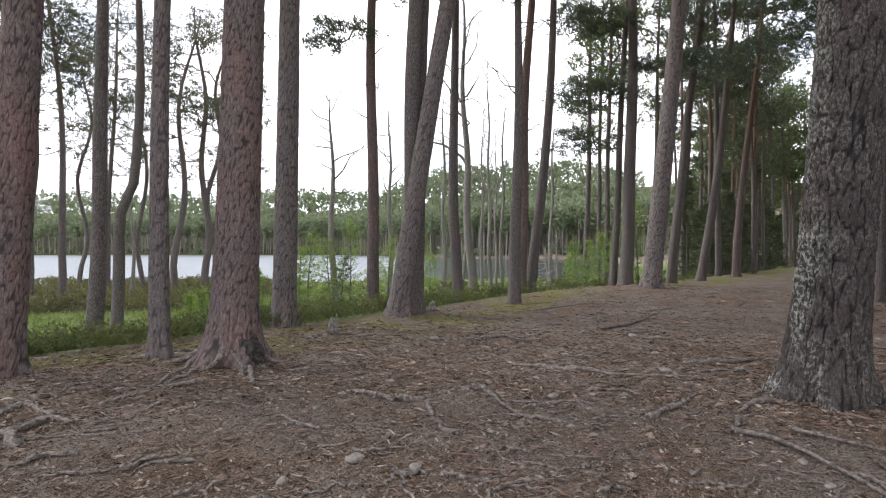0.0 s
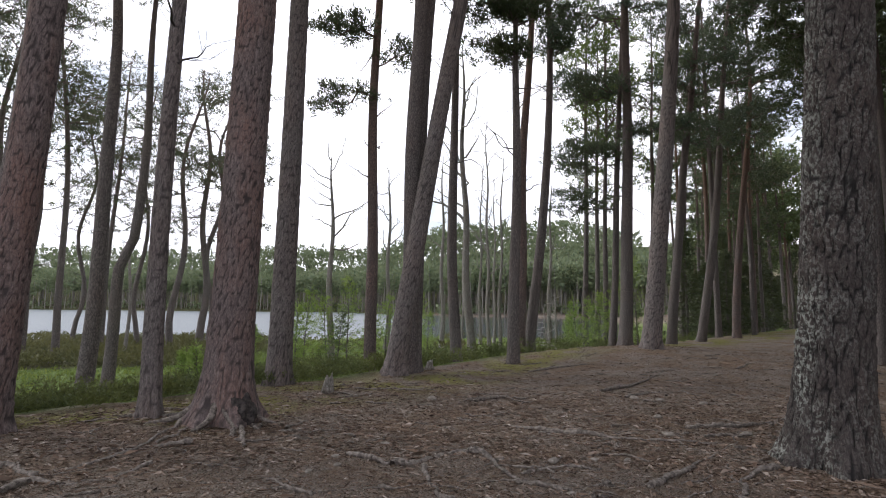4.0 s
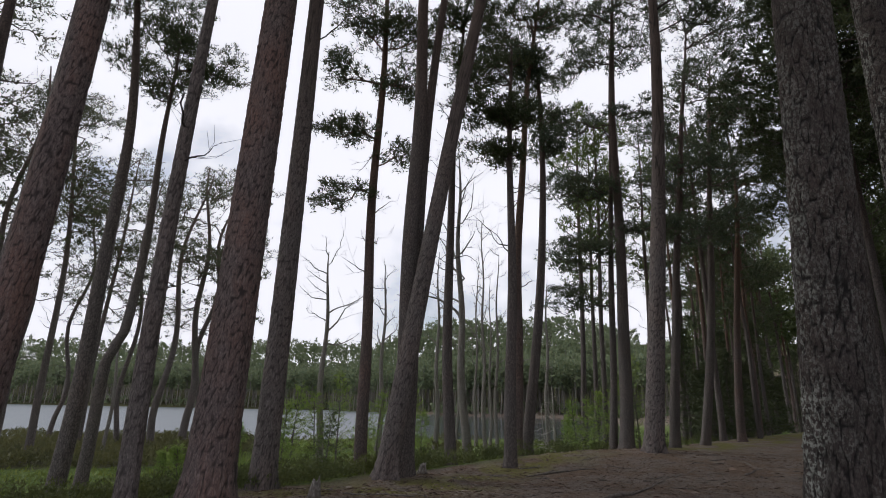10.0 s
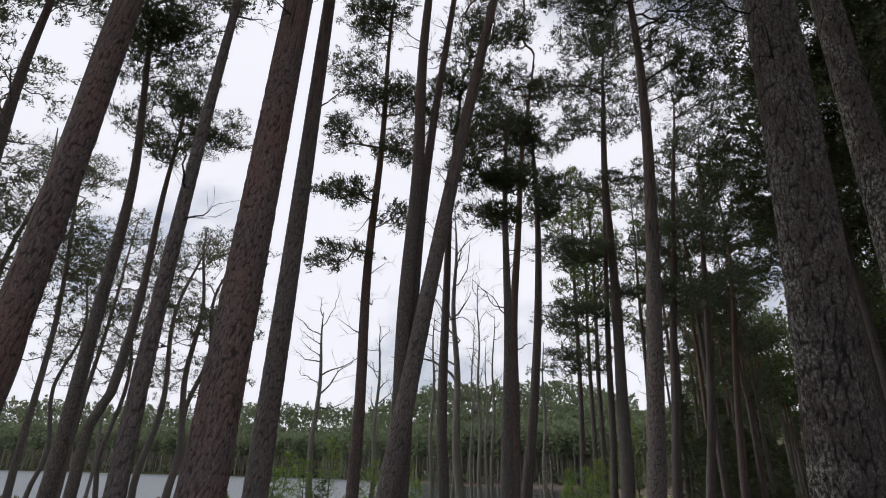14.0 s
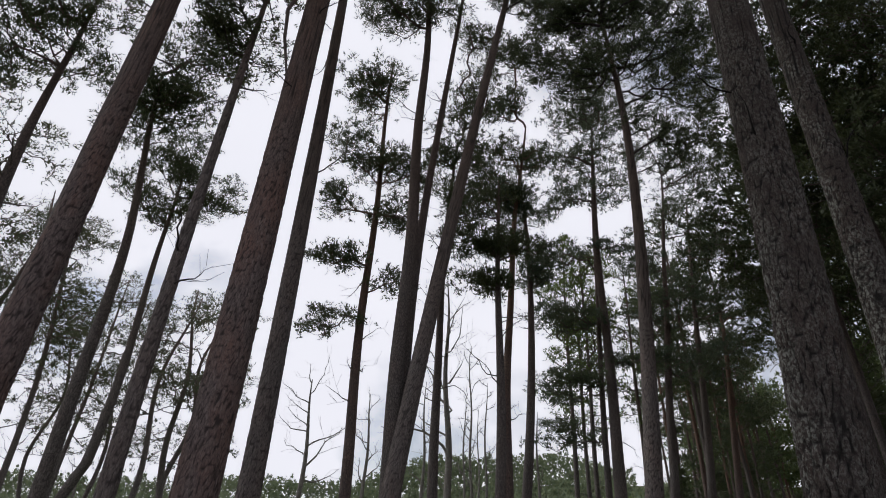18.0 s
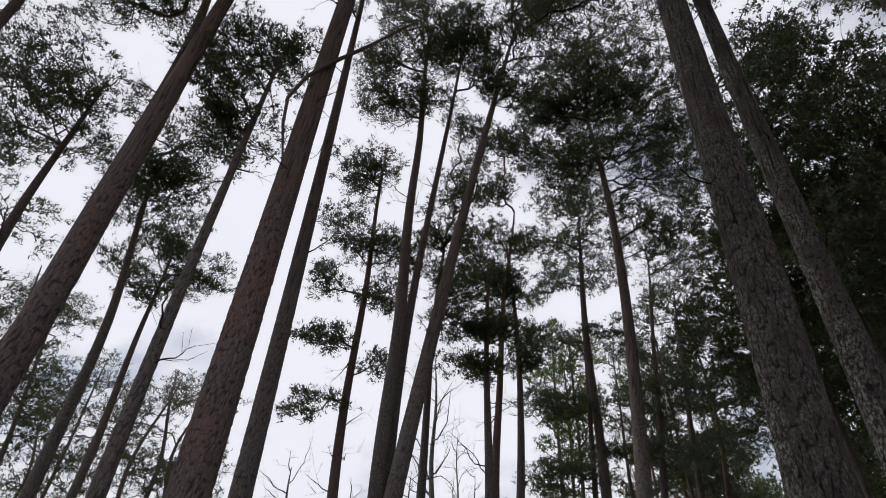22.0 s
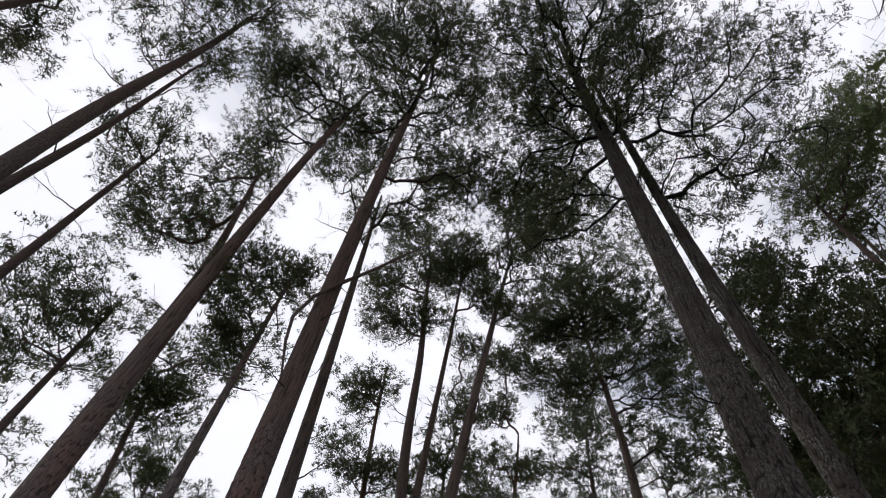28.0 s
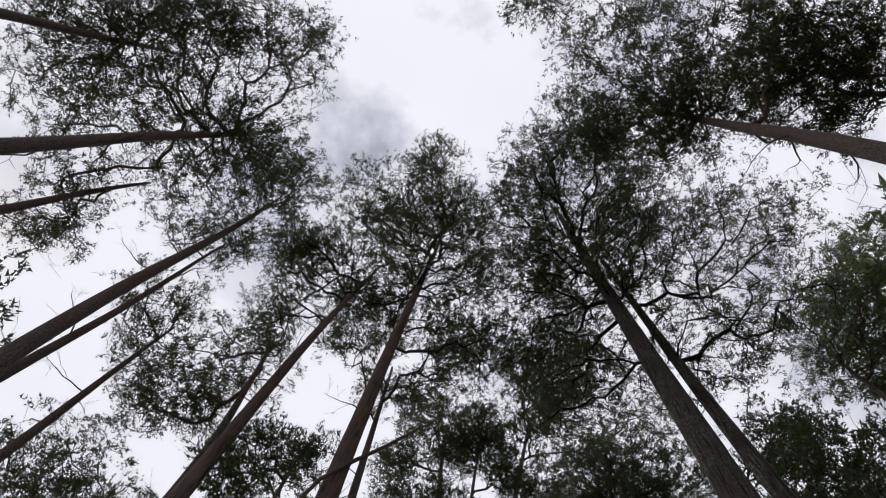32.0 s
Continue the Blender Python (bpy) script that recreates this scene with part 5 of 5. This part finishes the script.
ROOTS = (
    (0.045, (700, 715), (760, 705), (830, 690), (870, 690), (915, 728), (960, 738), (1010, 745)),
    (0.04, (755, 712), (770, 745), (785, 765), (815, 775)),
    (0.045, (890, 645), (960, 652), (1040, 662), (1110, 672), (1200, 676), (1290, 672)),
    (0.04, (1205, 650), (1260, 646), (1330, 645), (1380, 640)),
    (0.03, (1140, 745), (1190, 725), (1240, 700), (1310, 670)),
    (0.035, (1060, 590), (1130, 575), (1170, 560), (1225, 552)),
    (0.03, (1100, 600), (1160, 590), (1220, 588)),
    (0.045, (405, 640), (360, 650), (320, 672), (280, 690)),
    (0.05, (430, 640), (428, 660), (425, 672)),
    (0.035, (455, 630), (470, 650), (480, 655), (500, 640)),
    (0.035, (440, 645), (455, 680), (462, 695)),
    (0.05, (380, 620), (330, 655), (240, 700), (190, 712), (110, 730)),
    (0.04, (365, 685), (300, 688), (250, 690)),
    (0.04, (300, 715), (240, 735), (160, 745)),
    (0.05, (90, 735), (40, 720), (0, 730), (-60, 760)),
    (0.045, (150, 745), (100, 740), (40, 760), (-30, 790)),
    (0.05, (30, 790), (0, 775), (-60, 770)),
    (0.03, (620, 700), (690, 720), (700, 715)),
    (0.03, (830, 690), (860, 700), (890, 705)),
    (0.03, (1295, 560), (1340, 548), (1390, 545)),
    (0.03, (1240, 545), (1290, 540), (1330, 552)),
    (0.03, (640, 590), (700, 588), (760, 592)),
    (0.03, (930, 560), (990, 552), (1060, 550)),
    (0.03, (840, 605), (900, 600), (960, 610)),
    (0.035, (1370, 720), (1330, 735), (1290, 745)),
    (0.03, (520, 655), (560, 640), (610, 648)),
)
for k, (r0, *pix) in enumerate(ROOTS):
    root([ray_ground(*q) for q in pix], r0 * 0.9, 700 + k)
r2 = np.random.default_rng(31)
for k in range(330):
    d = math.exp(r2.uniform(math.log(3.6), math.log(17)))
    a = radians(r2.uniform(-42, 42))
    x, y = d * math.sin(a), d * math.cos(a)
    if float(beyond_bank(x, y)) > -0.4:
        continue
    t = r2.uniform(-0.6, 0.9) + (math.pi if r2.uniform() < 0.5 else 0)
    ln = r2.uniform(0.25, 1.1)
    pts = [(x + ln * f * math.cos(t + 0.5 * math.sin(3 * f + k)), y + ln * f * math.sin(t + 0.5 * math.sin(3 * f + k))) for f in (0, 0.33, 0.66, 1)]
    root(pts, r2.uniform(0.007, 0.019), 800 + k, "thin grey root on the needle-strewn path")


def fallen_stick(points, r0, seed, label):
    g = Geo()
    r2 = np.random.default_rng(seed)
    pts = np.array(points, float)
    t = np.linspace(0, len(pts) - 1, 20)
    x, y = (np.interp(t, range(len(pts)), pts[:, k]) for k in (0, 1))
    z = ground_height(x, y) + r0 * 0.85 + 0.01
    g.tube(np.stack([x + r2.normal(0, 0.006, 20), y + r2.normal(0, 0.006, 20), z], -1), np.linspace(r0, r0 * 0.45, 20), 9, cap=True)
    return tagged(new("fallen_branch", g.mesh("fallen_branch", ROOT)), label, "branch", "fallen branches")


fallen_stick([ray_ground(1300, 768), ray_ground(1350, 778), ray_ground(1410, 800), ray_ground(1480, 835), ray_ground(1590, 895)], 0.027, 1, "long grey fallen branch on the ground by the tree")
fallen_stick([ray_ground(1405, 770), ray_ground(1470, 790), ray_ground(1568, 815)], 0.02, 2, "grey fallen branch on the ground by the tree")


def stone(x, y, w, seed):
    bm = bmesh.new()
    bmesh.ops.create_icosphere(bm, subdivisions=3, radius=0.5)
    for v in bm.verts:
        n = noise.noise(v.co * 1.6 + Vector((seed * 3.1, 0, 0)))
        v.co = v.co * (1 + 0.3 * n)
        v.co.x, v.co.y, v.co.z = v.co.x * w, v.co.y * w * 0.75, v.co.z * w * 0.5
    me = bpy.data.meshes.new("stone")
    bm.to_mesh(me)
    bm.free()
    me.materials.append(STONE)
    me.polygons.foreach_set("use_smooth", [True] * len(me.polygons))
    ob = new("stone", me)
    ob.matrix_basis = pose(x, y, float(ground_height(x, y)) + w * 0.06, 0, 0, seed * 47)
    return tagged(ob, "smooth grey stone half sunk in the path", "stone", "stones on the path")


STONES = ((628, 815, 0.16), (737, 830, 0.13), (1177, 664, 0.16), (1312, 660, 0.14), (980, 706, 0.14), (1048, 704, 0.10), (690, 682, 0.12), (606, 704, 0.10), (1108, 660, 0.12),
          (1120, 602, 0.2), (1165, 605, 0.16), (1160, 632, 0.14), (1420, 820, 0.1), (1118, 846, 0.08), (1050, 770, 0.08), (1105, 706, 0.08), (500, 850, 0.12), (770, 603, 0.2), (1010, 755, 0.08),
          (1470, 862, 0.09), (560, 725, 0.09), (870, 770, 0.07), (1240, 610, 0.13), (610, 716, 0.08), (1190, 845, 0.06))
for k, (px, py, w) in enumerate(STONES):
    stone(*ray_ground(px, py), w, k + 1)


def stump(x, y, w, h, seed):
    r2 = np.random.default_rng(seed)
    g = Geo()
    n, hs = 14, np.linspace(-0.08, h, 7)
    th = np.arange(n) / n * 6.283
    rr = w / 2 * (1.35 - 0.75 * (hs / h)[:, None] ** 0.6) * (1 + 0.2 * np.cos(th * 3 + seed)[None] + r2.normal(0, 0.05, (7, n)))
    v = np.stack([rr * np.cos(th) + 0.1 * hs[:, None], rr * np.sin(th), np.repeat(hs[:, None], n, 1) + 0.03 * r2.normal(0, 1, (7, n)) * (hs > h * 0.8)[:, None]], -1).reshape(-1, 3)
    k = np.arange(6)[:, None] * n
    i, j = np.arange(n)[None], (np.arange(n)[None] + 1) % n
    g.add(np.vstack([v, [[0.1 * h, 0, h * 0.9]]]), np.stack([6 * n + np.arange(n), 6 * n + (np.arange(n) + 1) % n, np.full(n, 7 * n)], -1), np.stack([k + i, k + j, k + n + j, k + n + i], -1).reshape(-1, 4))
    ob = new("stump", g.mesh("stump", BARK_DEAD))
    ob.location = (x, y, float(ground_height(x, y)))
    return tagged(ob, "small broken grey stump at the bank's edge", "stump", "stumps")


stump(*ray_ground(588, 598), 0.2, 0.30, 1)
stump(*ray_ground(764, 556), 0.2, 0.2, 2)


def litter(n, d0, d1, size, thin, name, label, seed, az0=-46, az1=46):
    p, d, r2 = scatter(n, az0, az1, d0, d1, lambda x, y, r: beyond_bank(x, y) + 1.2 * (value_noise(x, y, 0.35, 8) - 0.5) < 0.1, seed)
    a = r2.uniform(0, 6.283, len(p))
    ln = size * np.exp(r2.normal(0, 0.45, len(p)))
    w = ln * r2.uniform(0.4, 1.2, len(p)) * thin
    u = np.stack([np.cos(a), np.sin(a), r2.normal(0, 0.12, len(p))], -1) * ln[:, None]
    s = np.stack([-np.sin(a), np.cos(a), r2.normal(0, 0.25, len(p))], -1) * w[:, None]
    c = p + np.array([0, 0, 0.007])
    up = np.stack([0 * a, 0 * a, 0.8 * w + 0.006], -1)
    v = np.stack([c - u, c - s * 0.8 + u * 0.2, c + u, c + s + up], 1).reshape(-1, 3)
    k = np.arange(len(p))[:, None] * 4
    g = Geo()
    g.add(v, np.vstack([k + np.array([[0, 1, 3]]), k + np.array([[1, 2, 3]])]))
    tagged(new(name, g.mesh(name, LITTER, False)), label, "litter", kind="stuff")


litter(60000, 2.6, 11, 0.0098, 0.5, "bark_litter", "bark chips and cones strewn on the path", 51)
litter(18000, 2.6, 12, 0.038, 0.06, "twig_litter", "thin twigs and needles strewn on the path", 53)
litter(42000, 6, 26, 0.03, 0.22, "far_litter", "twigs and bark chips along the path", 52)
litter(14000, 0.5, 9, 0.02, 0.4, "needle_litter", "bark chips and twigs strewn over the clearing", 54, 46, 314)
litter(7000, 7, 22, 0.075, 0.03, "stick_litter", "short grey twigs scattered along the path", 56)
litter(7000, 0.5, 2.6, 0.012, 0.4, "chip_litter", "bark chips and needles underfoot", 55)


# charred hollow at the foot of the big pine, its darkness put on a bulge
def foot_hollow():
    bm = bmesh.new()
    bmesh.ops.create_icosphere(bm, subdivisions=4, radius=1.0)
    for v in bm.verts:
        k = 1 + 0.28 * noise.noise(v.co * 2.2) + 0.14 * noise.noise(v.co * 6.0)
        v.co = Vector((v.co.x * 0.23 * k, v.co.y * 0.2 * k, v.co.z * 0.3 * k * (1.2 - 0.5 * v.co.x)))
    me = bpy.data.meshes.new("charred_hollow")
    bm.to_mesh(me)
    bm.free()
    m = Mat("charred_wood", 0.8)
    m.color(m.ramp(m.noise(m.coords(), 18, 5), (0.35, (0.012, 0.011, 0.011)), (0.7, (0.09, 0.075, 0.07))))
    m.bump(m.noise(m.coords((1, 1, 0.4)), 30, 5), 0.9, 0.02)
    me.materials.append(m.mat)
    me.polygons.foreach_set("use_smooth", [True] * len(me.polygons))
    ob = new("charred_hollow", me)
    ob.parent = big_pine
    ob.location = (0.25, -0.2, 0.08)
    tagged(ob, "blackened bulge standing for the burnt hollow at the foot")


foot_hollow()


def buttress(tree, foot, spokes, mat):
    """Root flares that run from a trunk's foot out into the ground."""
    r2 = np.random.default_rng(len(spokes))
    for ang, reach, r0 in spokes:
        a = radians(ang)
        n = 9
        f = np.linspace(0, 1, n)
        bend = 0.18 * np.sin(f * 3 + ang)
        x = (foot * 0.55 + reach * f) * np.cos(a + bend)
        y = (foot * 0.55 + reach * f) * np.sin(a + bend)
        gz = ground_height(tree.location.x + x, tree.location.y + y) - tree.location.z
        z = gz + 0.42 * np.exp(-f * reach / 0.16) * foot / 0.4 + r0 * (0.55 - 1.1 * f ** 2)
        g = Geo()
        g.tube(np.stack([x, y, z], -1), r0 * (1.3 - 0.85 * f) * (1 + r2.normal(0, 0.06, n)), 9, cap=True)
        part("root_flare", g, mat, tree)


buttress(big_pine, 0.46, ((-148, 0.8, 0.04), (-100, 0.42, 0.05), (-70, 0.5, 0.035), (-20, 0.5, 0.035), (178, 0.9, 0.04)), ROOT)


# bleached dead top lying by the shore
BLEACHED = bark("bleached_wood", (0.5, 0.48, 0.45), (0.25, 0.23, 0.21), (0.5, 0.48, 0.45), lo=30, hi=40)
snag(*at(11.4, 36), 0.16, 3.6, 11.4, (0.3, 0, 0), 931, 0.05, 16, 1.5, 0.1, BLEACHED, "bleached dead tree top with bare white branches")
snag(*at(10.6, 37), 0.12, 2.6, 10.6, (-0.5, 0, 0), 932, 0.05, 10, 1.2, 0.1, BLEACHED, "bleached dead tree top with bare white branches")
